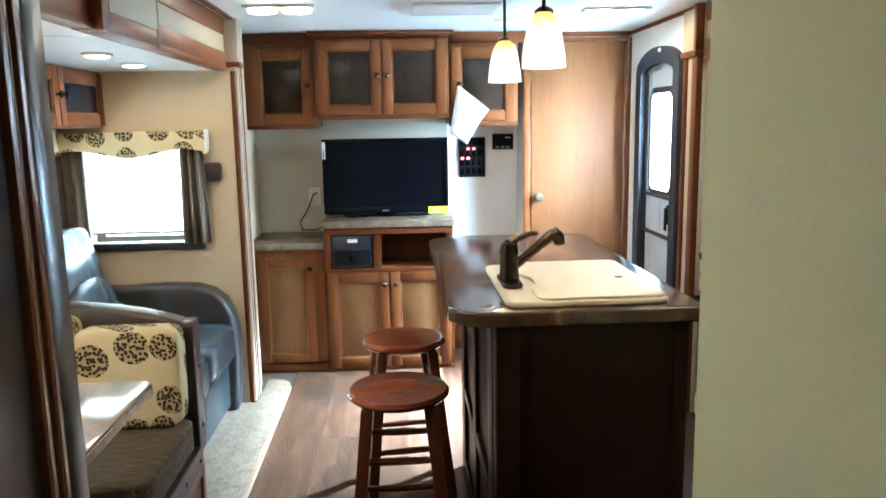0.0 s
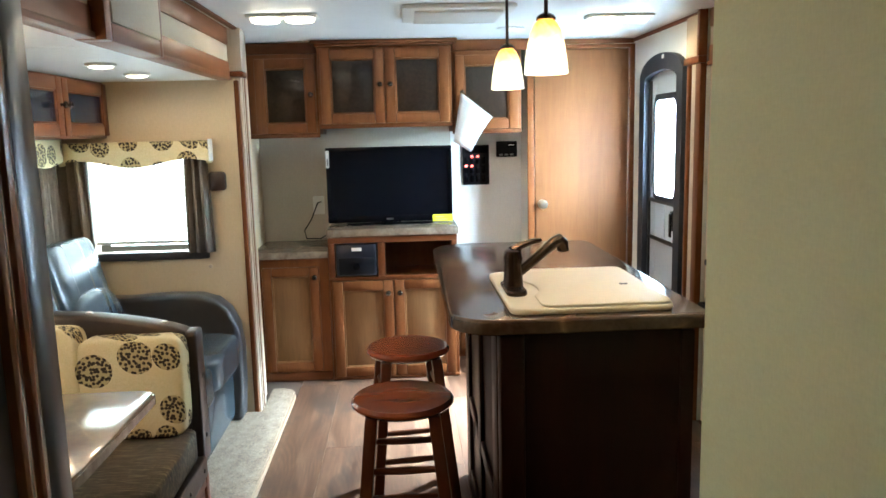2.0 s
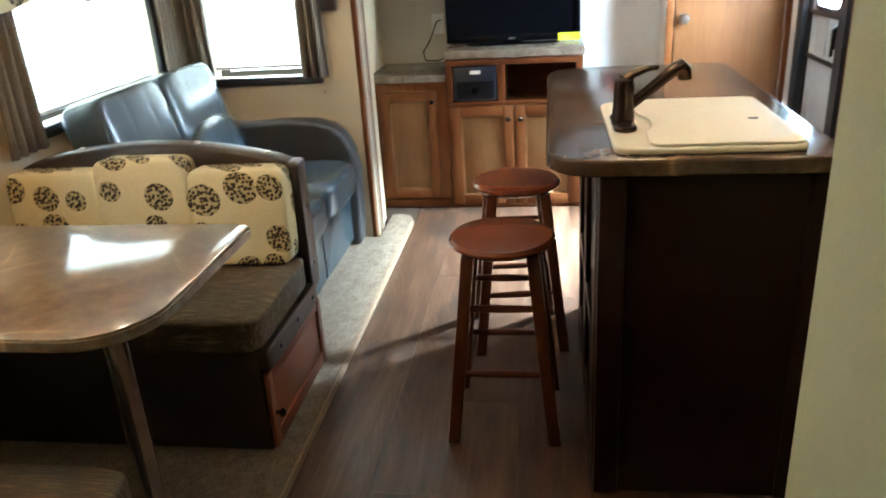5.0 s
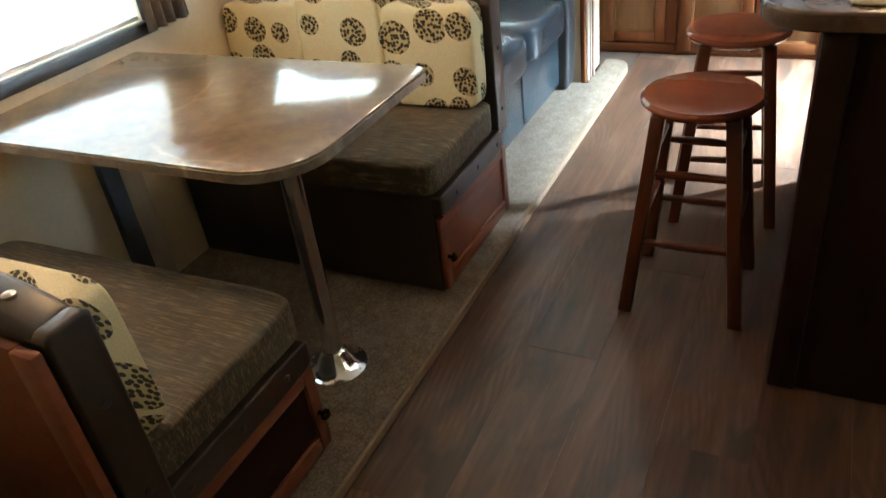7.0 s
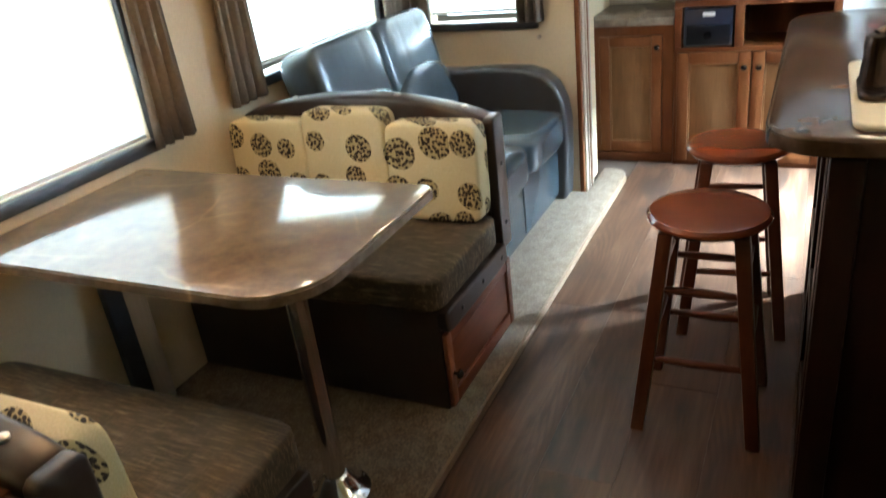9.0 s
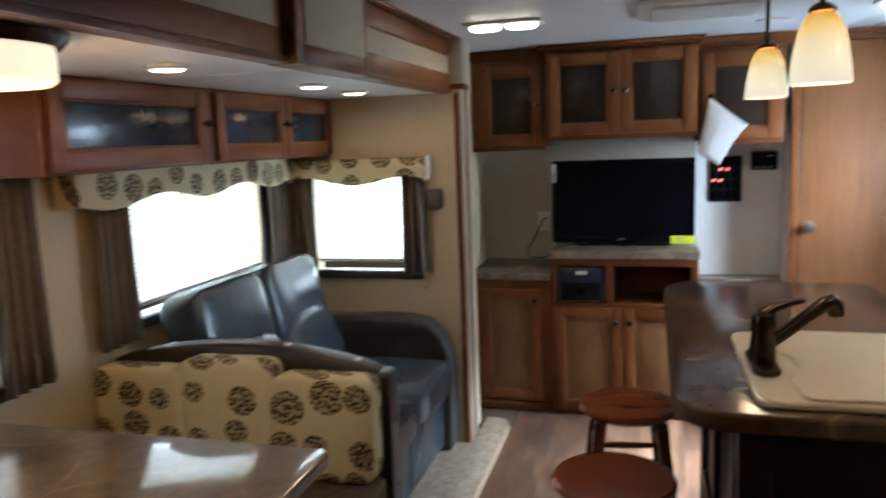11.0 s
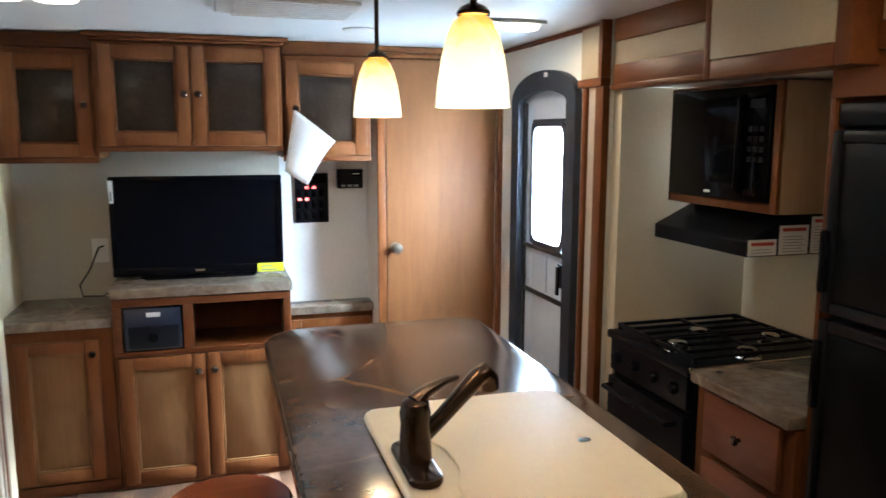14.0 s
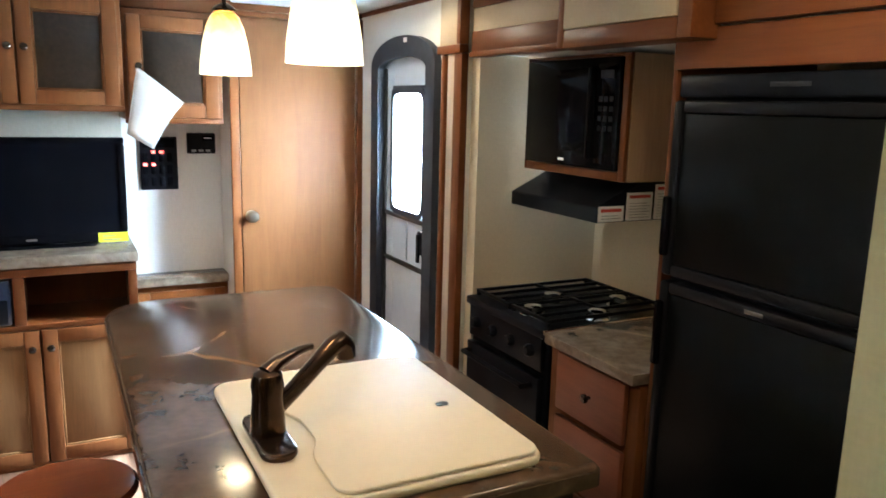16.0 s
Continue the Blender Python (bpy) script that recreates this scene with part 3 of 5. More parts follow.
structure("wall_partition", PAPER_GREY, "papered partition beside the bedroom opening", "wall", (-0.9, 0.22, 1.02, 1.08, 0, TOP))
# dark panelled door leaf standing open beside the hall
LX, LY = 0.674, 0.94
leaf = thing("bedroom_door", (LX, LY, 0.0), "dark cherry panelled door standing open", "door")
boxes("stile", LEAF_WOOD, leaf, (LX - 0.035, LX, LY - 0.034, LY, 0.012, 1.86), (LX - 0.035, LX, LY - 0.50, LY - 0.466, 0.012, 1.86), r=0.004)
boxes("rail", LEAF_WOOD, leaf, (LX - 0.034, LX - 0.001, LY - 0.466, LY - 0.034, 0.012, 0.12), (LX - 0.034, LX - 0.001, LY - 0.466, LY - 0.034, 1.12, 1.21), (LX - 0.034, LX - 0.001, LY - 0.466, LY - 0.034, 1.78, 1.86), r=0.003)
for z0, z1 in ((0.12, 1.12), (1.21, 1.78)):
    boxes("panel", LEAF_WOOD, leaf, (LX - 0.026, LX - 0.004, LY - 0.464, LY - 0.036, z0 + 0.002, z1 - 0.002), r=0.001)
    bm = bmesh.new()
    # low moulding in three ridges round the panel
    for inset, wide, high in ((0.0, 0.011, -0.0005), (0.0115, 0.006, -0.002), (0.018, 0.01, -0.001)):
        ya, yb, za, zb = LY - 0.465 + inset, LY - 0.035 - inset, z0 + inset, z1 - inset
        for q in ((yb - wide, yb, za, zb), (ya, ya + wide, za, zb), (ya + wide, yb - wide, za, za + wide), (ya + wide, yb - wide, zb - wide, zb)):
            rbox(bm, LX - 0.0138, LX + high, *q, r=0.002, seg=2)
    mesh("moulding", bm, LEAF_BEAD, leaf, smooth=True)
leaf.rotation_euler = (0, 0, radians(15))

# slide-out floor with carpet and its metal lip
structure("floor_slide", SUBFLOOR, "raised floor of the slide-out", "floor", (SLIDE, 0.165, 1.16, 4.275, -0.003, 0.014))
bm = bmesh.new()
pts = [(SLIDE, 1.16), (0.19, 1.16), (0.19, 4.50)]
pts += [(0.11 + 0.08 * math.cos(a), 4.52 + 0.08 * math.sin(a)) for a in (0.2, 0.6, 1.0, 1.4)]
pts += [(0.064, 4.6), (0.064, 4.262), (SLIDE, 4.262)]
prism(bm, pts, "z", 0.0145, 0.03)
soften(bm, 0.006)
tagged(mesh("carpet", bm, CARPET, None, (0, 3, 0.0145), True), "speckled grey-brown carpet on the slide-out floor", "carpet", "", "structure")
structure("trim_slide_lip", LIP_WOOD, "pale edge strip along the carpet", "trim", (0.188, 0.2, 1.16, 4.5, 0.0, 0.026), r=0.002)


def fascia(name, x_wall, into, sections, label):
    """Header over a slide-out: wood rails with a pale strip; sections of (y0, y1, how far it stands out)."""
    for y0, y1, proud, low in sections:
        a, b = (x_wall, x_wall + into * proud)
        t = thing("header", ((a + b) / 2, (y0 + y1) / 2, low), label, "header", name)
        if proud < 0.06:
            boxes("rail", MAPLE_Y, t, (a, b, y0, y1, 1.80, TOP - 0.002), (a, b, y0, y1, low, 1.722), r=0.004)
            boxes("lip", MAPLE_Y, t, (b, b + into * 0.008, y0, y1, low, low + 0.018), r=0.003)
            boxes("strip", BEIGE_PANEL, t, (a, b - into * 0.006, y0, y1, 1.722, 1.80), r=0.001)
        else:
            boxes("frame", MAPLE_Y, t, (a, b, y0, y0 + 0.045, low, TOP - 0.002), (a, b, y1 - 0.03, y1, low, TOP - 0.002),
                  (a, b, y0 + 0.045, y1 - 0.03, low, low + 0.05), (a, b, y0 + 0.045, y1 - 0.03, TOP - 0.02, TOP - 0.002), r=0.004)
            boxes("panel", BEIGE_PANEL, t, (a, b + into * 0.004, y0 + 0.045, y1 - 0.03, low + 0.05, TOP - 0.02), r=0.006)


fascia("slide-out headers", -0.04, 1, [(1.12, 2.72, 0.05, 1.637), (2.72, 3.20, 0.085, 1.635), (3.20, 4.298, 0.05, 1.637)], "stained wood slide-out header with a pale strip")
fascia("kitchen headers", RIGHT + 0.05, -1, [(3.385, 3.96, 0.05, 1.635), (2.875, 3.385, 0.095, 1.63)], "stained wood kitchen header with a pale panel")

# upright trims at the ends of both slide-outs
t = thing("slide_post", (0.045, 4.33, 0), "wood and pale upright trim at the slide-out end", "trim", "slide-out posts")
boxes("strip", MAPLE, t, (0.031, 0.052, 4.262, 4.296, 0.0, 1.636), (0.031, 0.062, 4.366, 4.382, 0.0, 1.655), r=0.004)
boxes("pale_strip", TRIM_PALE, t, (0.031, 0.057, 4.298, 4.334, 0.0, 1.655), (0.031, 0.052, 4.336, 4.346, 0.0, 1.655), (0.031, 0.06, 4.348, 4.364, 0.0, 1.655), (0.031, 0.064, 4.384, 4.402, 0.0, 1.655), r=0.004)
boxes("cap", TRIM_PALE, t, (0.0, 0.066, 4.302, 4.402, 1.682, TOP - 0.003), r=0.004)
boxes("block", MAPLE_Y, t, (0.0, 0.07, 4.3, 4.406, 1.656, 1.68), r=0.004)
t = thing("slide_post", (RIGHT, 4.06, 0), "wood and pale upright trim beside the kitchen", "trim", "slide-out posts")
boxes("strip", MAPLE, t, (RIGHT - 0.03, RIGHT, 3.972, 4.03, 0.0, 1.65), (RIGHT - 0.035, RIGHT, 4.095, 4.12, 0, 1.65), r=0.005)
boxes("pale_strip", TRIM_PALE, t, (RIGHT - 0.022, RIGHT, 4.032, 4.093, 0.0, 1.65), (RIGHT - 0.016, RIGHT, 4.122, 4.15, 0.0, 1.65), r=0.004)
boxes("cap", BEIGE_PANEL, t, (RIGHT - 0.035, RIGHT - 0.001, 4.0, 4.135, 1.68, TOP - 0.02), r=0.004)
boxes("block", MAPLE_Y, t, (RIGHT - 0.04, RIGHT, 3.972, 4.15, 1.65, 1.68), (RIGHT - 0.04, RIGHT, 3.972, 3.998, 1.68, TOP - 0.003), r=0.004)
structure("trim_ceiling_east", MAPLE_Y, "thin wood trim along the ceiling", "trim", (RIGHT - 0.012, RIGHT, 3.98, DOORWALL, TOP - 0.02, TOP - 0.001), r=0.003)
structure("trim_ceiling_slide", MAPLE_Y, "thin wood trim along the header", "trim", (0.03, 0.055, 1.12, 4.3, TOP - 0.012, TOP - 0.001), r=0.003)

# ---- windows ----


def window(face, u0, u1, v0, v1, name, shade_drop):
    w = thing(name, face.point((u0 + u1) / 2, v0, 0), "dark-framed window with a pleated shade drawn down", "window", "slide-out windows")
    w["kind"] = "structure"
    f = 0.035
    boxes("frame", DARK_FRAME, w, face.box(u0 - f, u1 + f, v0 - f, v0 + 0.004, -0.01, 0.022), face.box(u0 - f, u1 + f, v1, v1 + f, -0.01, 0.02),
          face.box(u0 - f, u0, v0, v1, -0.01, 0.02), face.box(u1, u1 + f, v0, v1, -0.01, 0.02), r=0.008)
    p = boxes("pane", PANE, w, face.box(u0, u1, v0, v1, -0.05, -0.045), r=0)
    p.visible_shadow = False
    # pleated shade
    bm = bmesh.new()
    low = v0 + shade_drop
    n = int((v1 - low) / 0.016)
    rows = []
    for k in range(2 * n + 1):
        z = v1 - (v1 - low) * k / (2 * n)
        w_out = -0.012 if k % 2 else -0.03
        rows.append([bm.verts.new(face.point(u, z, w_out)) for u in (u0 + 0.004, u1 - 0.004)])
    for a, b in zip(rows, rows[1:]):
        bm.faces.new((a[0], a[1], b[1], b[0]))
    mesh("shade", bm, PLEAT, w)
    boxes("shade_rail", WHITE, w, face.box(u0 + 0.003, u1 - 0.003, low - 0.014, low, -0.034, -0.01), r=0.003)
    return w


window(Face("E", SLIDE), *W1, "window_1", 0.05)
window(Face("E", SLIDE), *W2, "window_2", 0.02)
window(Face("S", 4.275), *W3, "window_3", 0.055)


def valance(face, u0, u1, v0, v1, mat, axis, waves=1.4):
    """A padded board with a scalloped lower edge that stands off the wall, with returns."""
    v = thing("valance", face.point((u0 + u1) / 2, v0, 0), "cream padded window valance with speckled brown discs", "valance", "valances")
    n = 48
    low = []
    for k in range(n + 1):
        s = k / n
        low.append((u0 + (u1 - u0) * s, v0 + 0.014 - 0.018 * math.cos(2 * math.pi * waves * (s - 0.5))))
    outline = low + [(u1, v1), (u0, v1)]
    bm = bmesh.new()
    p = face.plane
    a0, a1 = {"S": (p - 0.085, p - 0.065), "E": (p + 0.065, p + 0.085)}[face.facing]
    prism(bm, outline, axis, a0, a1)
    for e in (u0, u1 - 0.018):
        rbox(bm, *face.box(e, e + 0.018, v0 + 0.01, v1, 0, 0.064), r=0)
    rbox(bm, *face.box(u0, u1, v1 - 0.018, v1, 0, 0.064), r=0)
    soften(bm, 0.006)
    mesh("board", bm, mat, v, smooth=True)
    if face.facing == "S":
        boxes("end_clip", WHITE, v, face.box(u1 + 0.001, u1 + 0.008, v0 + 0.02, v1 + 0.006, 0.02, 0.084), r=0.003)
    return v


valance(Face("S", 4.275), -0.775, -0.09, 1.25, 1.365, DOTS_XZ, "y")
valance(Face("E", SLIDE), 2.83, 4.185, 1.265, 1.384, DOTS_YZ, "x", 2.6)
valance(Face("E", SLIDE), 1.45, 2.525, 1.54, 1.636, DOTS_YZ, "x", 2.4)


def curtain(face, u0, u1, v0, v1, folds):
    c = thing("curtain", face.point((u0 + u1) / 2, v0, 0.04), "taupe curtain panel hanging in folds", "curtain", "curtains")
    bm = bmesh.new()
    n = folds * 8
    cols = []
    for k in range(n + 1):
        s = k / n
        col = []
        for j in range(5):
            h = j / 4
            squeeze = 1.1 - 0.2 * h
            u = (u0 + u1) / 2 + (u0 - u1) / 2 * (1 - 2 * s) * squeeze
            w_out = 0.04 + 0.016 * math.sin(2 * math.pi * folds * s + 0.5 * h) + 0.004 * math.sin(9 * s + 3 * h)
            col.append(face.point(u, v0 + (v1 - v0) * h, w_out))
        cols.append(col)
    for a, b in zip(cols, cols[1:]):
        for j in range(4):
            bm.faces.new([bm.verts.new(q) for q in (a[j], b[j], b[j + 1], a[j + 1])])
    bmesh.ops.remove_doubles(bm, verts=bm.verts, dist=1e-5)
    ob = mesh("cloth", bm, CURTAIN, c, smooth=True)
    so = ob.modifiers.new("thick", "SOLIDIFY")
    so.thickness = 0.004


curtain(Face("S", 4.275), -0.79, -0.66, 0.80, 1.30, 3)
curtain(Face("S", 4.275), -0.215, -0.10, 0.84, 1.30, 3)
curtain(Face("E", SLIDE), 2.93, 3.11, 0.82, 1.31, 4)
curtain(Face("E", SLIDE), 4.03, 4.19, 0.82, 1.31, 4)
curtain(Face("E", SLIDE), 2.56, 2.72, 0.80, 1.38, 4)
curtain(Face("E", SLIDE), 1.46, 1.62, 0.80, 1.56, 4)

# ---- back wall ----


def wall_cabinet(x0, x1, z0, z1, front, doors, knobs, crown, label):
    c = thing("wall_cabinet", ((x0 + x1) / 2, WALL, z0), label, "cabinet", "cabinets over the television")
    f = Face("S", front)
    boxes("body", MAPLE, c, (x0, x1, front, WALL - 0.003, z0 + 0.004, z1), r=0.003)
    for (u0, u1, v0, v1), k in zip(doors, knobs):
        cabinet_door(c, f, u0, u1, v0, v1, "glass", k, 0.054, infill_mat=SMOKED)
    boxes("valance_rail", MAPLE_X, c, f.box(x0, x1, z0 - 0.012, z0 + 0.012, -0.012, 0.006), r=0.003)
    if crown:
        boxes("crown", MAPLE_X, c, f.box(x0 - 0.012, x1 + 0.012, z1 + 0.002, z1 + 0.014, -0.2, 0.022), f.box(x0 - 0.03, x1 + 0.03, z1 + 0.014, TOP - 0.003, -0.2, 0.04), r=0.004)
    return c


wall_cabinet(-0.035, 0.352, 1.375, 1.815, 4.90, [(0.012, 0.338, 1.388, 1.79)], [(0.312, 1.595)], False, "stained maple wall cabinet with a dark glass door")
wall_cabinet(0.355, 1.085, 1.42, 1.845, 4.86, [(0.372, 0.716, 1.432, 1.832), (0.722, 1.068, 1.432, 1.832)], [(0.692, 1.64), (0.747, 1.64)], True, "stained maple double wall cabinet with dark glass doors and crown")
wall_cabinet(1.088, 1.475, 1.375, 1.815, 4.90, [(1.102, 1.455, 1.388, 1.79)], [(1.142, 1.59)], False, "stained maple wall cabinet with a rippled glass door")
structure("trim_soffit", MAPLE_X, "stained wood rail under the ceiling", "trim", (-0.045, 0.35, 4.925, 4.945, 1.818, TOP - 0.002), (1.09, 1.524, 4.925, 4.945, 1.818, TOP - 0.002),
          (1.526, 2.14, DOORWALL - 0.022, DOORWALL - 0.002, 1.852, TOP - 0.001), r=0.003)

# low cabinets
F = Face("S", 4.80)
c = thing("base_cabinet", (0.17, 5.0, 0), "stained maple base cabinet with one panel door", "cabinet")
boxes("body", MAPLE, c, (-0.045, 0.372, 4.80, WALL - 0.003, 0.002, 0.70), r=0.003)
boxes("toe_board", MAPLE_X, c, F.box(-0.045, 0.372, 0.002, 0.05, 0.001, 0.01), r=0.002)
cabinet_door(c, F, 0.005, 0.318, 0.06, 0.655, "panel", (0.295, 0.6), 0.052)
boxes("countertop", COUNTER_EDGE, c, (-0.045, 0.373, 4.78, WALL - 0.004, 0.702, 0.742), r=0.006)
c = thing("television_cabinet", (0.73, 5.0, 0), "stained maple cabinet with two niches and two panel doors", "cabinet")
F = Face("S", 4.785)
boxes("body", MAPLE, c, (0.376, 1.09, 5.12, WALL - 0.003, 0.002, 0.815), (0.376, 0.394, 4.785, 5.118, 0.002, 0.815), (1.072, 1.09, 4.785, 5.118, 0.002, 0.815),
      (0.396, 1.07, 4.787, 5.118, 0.57, 0.588), (0.655, 0.683, 4.787, 5.118, 0.59, 0.79), (0.396, 1.07, 4.787, 5.118, 0.792, 0.815), (0.396, 1.07, 4.80, 5.118, 0.002, 0.568), r=0.002)
boxes("face_frame", MAPLE_X, c, F.box(0.376, 1.09, 0.782, 0.814, 0.001, 0.012), F.box(0.376, 1.09, 0.572, 0.594, 0.001, 0.012), F.box(0.376, 0.412, 0.594, 0.782, 0.001, 0.012),
      F.box(1.056, 1.09, 0.594, 0.782, 0.001, 0.012), F.box(0.648, 0.69, 0.594, 0.782, 0.001, 0.012), r=0.003)
boxes("bottom_rail", MAPLE_X, c, F.box(0.376, 1.09, 0.002, 0.02, 0.001, 0.012), r=0.003)
cabinet_door(c, F, 0.392, 0.729, 0.022, 0.57, "panel", (0.70, 0.50), 0.055)
cabinet_door(c, F, 0.735, 1.074, 0.022, 0.57, "panel", (0.765, 0.50), 0.055)
boxes("countertop", COUNTER_EDGE, c, (0.370, 1.098, 4.765, WALL - 0.004, 0.818, 0.86), r=0.006)
c = thing("shelf_cabinet", (1.33, 5.2, 0), "low maple cabinet with a stone-patterned ledge top", "cabinet")
F = Face("S", 5.14)
boxes("body", MAPLE, c, (1.101, 1.522, 5.14, WALL - 0.003, 0.002, 0.618), r=0.003)
cabinet_door(c, F, 1.12, 1.505, 0.05, 0.595, "panel", (1.15, 0.55), 0.05)
boxes("ledge", COUNTER_EDGE, c, (1.101, 1.523, 5.11, WALL - 0.004, 0.622, 0.662), r=0.006)

# stereo in the niche
F = Face("S", 4.79)
s = thing("stereo", (0.53, 4.95, 0.588), "dark navy stereo unit with a white sticker in the niche", "stereo")
boxes("case", NAVY, s, F.box(0.417, 0.643, 0.597, 0.776, -0.15, 0.018), r=0.012)
boxes("faceplate", BLACK, s, F.box(0.432, 0.63, 0.607, 0.70, 0.018, 0.023), r=0.004)
boxes("sticker", WHITE, s, F.box(0.505, 0.56, 0.738, 0.757, 0.0185, 0.0197), r=0)
bm = bmesh.new()
lathe(bm, [(0.018, -0.022), (0.018, -0.034), (0.013, -0.037)], F.point(0.53, 0.652, 0), 18, "y")
mesh("dial", bm, BLACK_GLOSS, s, smooth=True)

# television
tv = thing("television", (0.72, 4.99, 0.86), "black flat television with a yellow energy label", "television")
boxes("bezel", BLACK_GLOSS, tv, (0.365, 1.082, 4.975, 4.999, 1.275, 1.302), (0.365, 1.082, 4.975, 4.999, 0.872, 0.91), (0.365, 0.392, 4.975, 4.999, 0.91, 1.275), (1.055, 1.082, 4.975, 4.999, 0.91, 1.275), r=0.006)
boxes("screen", BLACK_GLOSS, tv, (0.392, 1.055, 4.983, 4.99, 0.91, 1.275), r=0)
boxes("back", BLACK, tv, (0.375, 1.072, 5.0, 5.06, 0.88, 1.29), r=0.02)
boxes("neck", BLACK, tv, (0.67, 0.78, 4.995, 5.03, 0.868, 0.93), r=0.005)
bm = bmesh.new()
prism(bm, [(0.50, 4.93), (0.95, 4.93), (0.98, 5.0), (0.95, 5.09), (0.50, 5.09), (0.47, 5.0)], "z", 0.8605, 0.869)
soften(bm, 0.003)
mesh("foot", bm, BLACK_GLOSS, tv, smooth=True)
boxes("energy_label", YELLOW, tv, (0.965, 1.08, 4.9725, 4.974, 0.868, 0.907), r=0)
boxes("sticker", WHITE, tv, (0.367, 0.385, 4.9725, 4.974, 1.19, 1.285), r=0)
for q in ((0.372, 0.380, 4.971, 4.9722, 1.2, 1.24), (0.98, 1.05, 4.971, 4.9722, 0.876, 0.88), (0.98, 1.03, 4.971, 4.9722, 0.892, 0.896)):
    boxes("print", INK, tv, q, r=0)
boxes("badge", NICKEL, tv, (0.70, 0.74, 4.9725, 4.974, 0.886, 0.894), r=0)

# television cable and outlet
o = thing("wall_outlet", (0.285, WALL, 0.92), "cream outlet plate with a plugged cable", "outlet")
boxes("plate", PAPER_PALE, o, (0.25, 0.32, WALL - 0.008, WALL - 0.001, 0.9, 1.01), r=0.003)
bm = bmesh.new()
tube(bm, [(0.30, WALL - 0.006, 0.975), (0.28, WALL - 0.03, 0.97), (0.265, WALL - 0.04, 0.93), (0.24, WALL - 0.05, 0.87), (0.20, WALL - 0.07, 0.81), (0.215, WALL - 0.1, 0.765), (0.3, WALL - 0.12, 0.765), (0.355, 5.1, 0.80), (0.40, 5.08, 0.87), (0.46, 5.07, 0.9)], 0.004, 8)
mesh("cable", bm, BLACK, o, smooth=True)

# monitor panel and thermostat on the wall
m = thing("monitor_panel", (1.25, WALL, 1.05), "black tank monitor panel with switches and red lights", "switch panel")
F = Face("S", WALL)
boxes("plate", BLACK, m, F.box(1.166, 1.328, 1.052, 1.294, 0.001, 0.012), r=0.004)
boxes("screen", BLACK_GLOSS, m, F.box(1.178, 1.316, 1.245, 1.285, 0.012, 0.014), r=0)
for j in range(3):
    for i in range(4):
        u, v = 1.187 + 0.035 * i, 1.09 + 0.055 * j
        boxes("switch", BLACK_GLOSS, m, F.box(u - 0.011, u + 0.011, v - 0.02, v + 0.02, 0.012, 0.02), r=0.004)
for u, v in ((1.222, 1.225), (1.257, 1.225), (1.187, 1.168), (1.222, 1.168)):
    boxes("lamp", LED, m, F.box(u - 0.008, u + 0.008, v - 0.006, v + 0.006, 0.0195, 0.0215), r=0)
boxes("tag", WHITE, m, F.box(1.235, 1.275, 1.022, 1.05, 0.001, 0.003), r=0)
m = thing("thermostat", (1.43, WALL, 1.217), "small black wall thermostat with white marks", "thermostat")
boxes("case", BLACK, m, F.box(1.371, 1.498, 1.217, 1.312, 0.001, 0.028), r=0.006)
boxes("display", BLACK_GLOSS, m, F.box(1.44, 1.488, 1.278, 1.3, 0.028, 0.0295), r=0)
for u in (1.388, 1.42, 1.452):
    boxes("button", INK, m, F.box(u, u + 0.022, 1.226, 1.236, 0.028, 0.031), r=0.001)
boxes("mark", WHITE, m, F.box(1.445, 1.48, 1.287, 1.291, 0.0296, 0.0304), r=0)

# sheet of paper hanging from the knob by its corner
p = thing("paper_sheet", (1.17, 4.84, 1.28), "white paper sheet hanging by one corner from the knob", "paper")
bm = bmesh.new()
n = 10
corner = Vector((1.135, 4.858, 1.588))
c_right, c_low, c_left = Vector((0.172, -0.02, -0.138)), Vector((0.045, -0.035, -0.325)), Vector((-0.05, -0.012, -0.265))


def sheet_point(u, v):
    p = corner + c_right * u * (1 - v) + c_low * u * v + c_left * v * (1 - u)
    p.y -= 0.022 * math.sin(math.pi * u) * (0.25 + 0.75 * v) + 0.012 * math.sin(4.5 * u + 2 * v) * v
    p.z += 0.012 * math.sin(math.pi * v) * u
    return p


grid = [[bm.verts.new(sheet_point(i / n, j / n)) for j in range(n + 1)] for i in range(n + 1)]
for i in range(n):
    for j in range(n):
        bm.faces.new((grid[i][j], grid[i + 1][j], grid[i + 1][j + 1], grid[i][j + 1]))
ob = mesh("sheet", bm, SHEET, p, smooth=True)
so = ob.modifiers.new("thick", "SOLIDIFY")
so.thickness = 0.0008

# wooden door
d = thing("door_1", (1.85, DOORWALL, 0), "closed plain wood veneer door with a round knob", "door")
d["kind"] = "structure"
boxes("leaf", DOOR_WOOD, d, (1.572, 2.118, DOORWALL + 0.004, DOORWALL + 0.036, 0.012, 1.826), r=0.003)
boxes("frame", MAPLE, d, (1.526, 1.566, DOORWALL - 0.014, DOORWALL + 0.05, 0.002, 1.85), (2.122, 2.15, DOORWALL - 0.014, DOORWALL + 0.05, 0.002, 1.85), (1.566, 2.122, DOORWALL - 0.012, DOORWALL + 0.05, 1.829, 1.85), r=0.004)
F = Face("S", DOORWALL + 0.004)
bm = bmesh.new()
lathe(bm, [(0.026, 0), (0.026, -0.004), (0.010, -0.008), (0.009, -0.022), (0.022, -0.03), (0.027, -0.042), (0.022, -0.054), (0.008, -0.058)], F.point(1.612, 0.945, 0), 22, "y")
mesh("knob", bm, NICKEL, d, smooth=True)

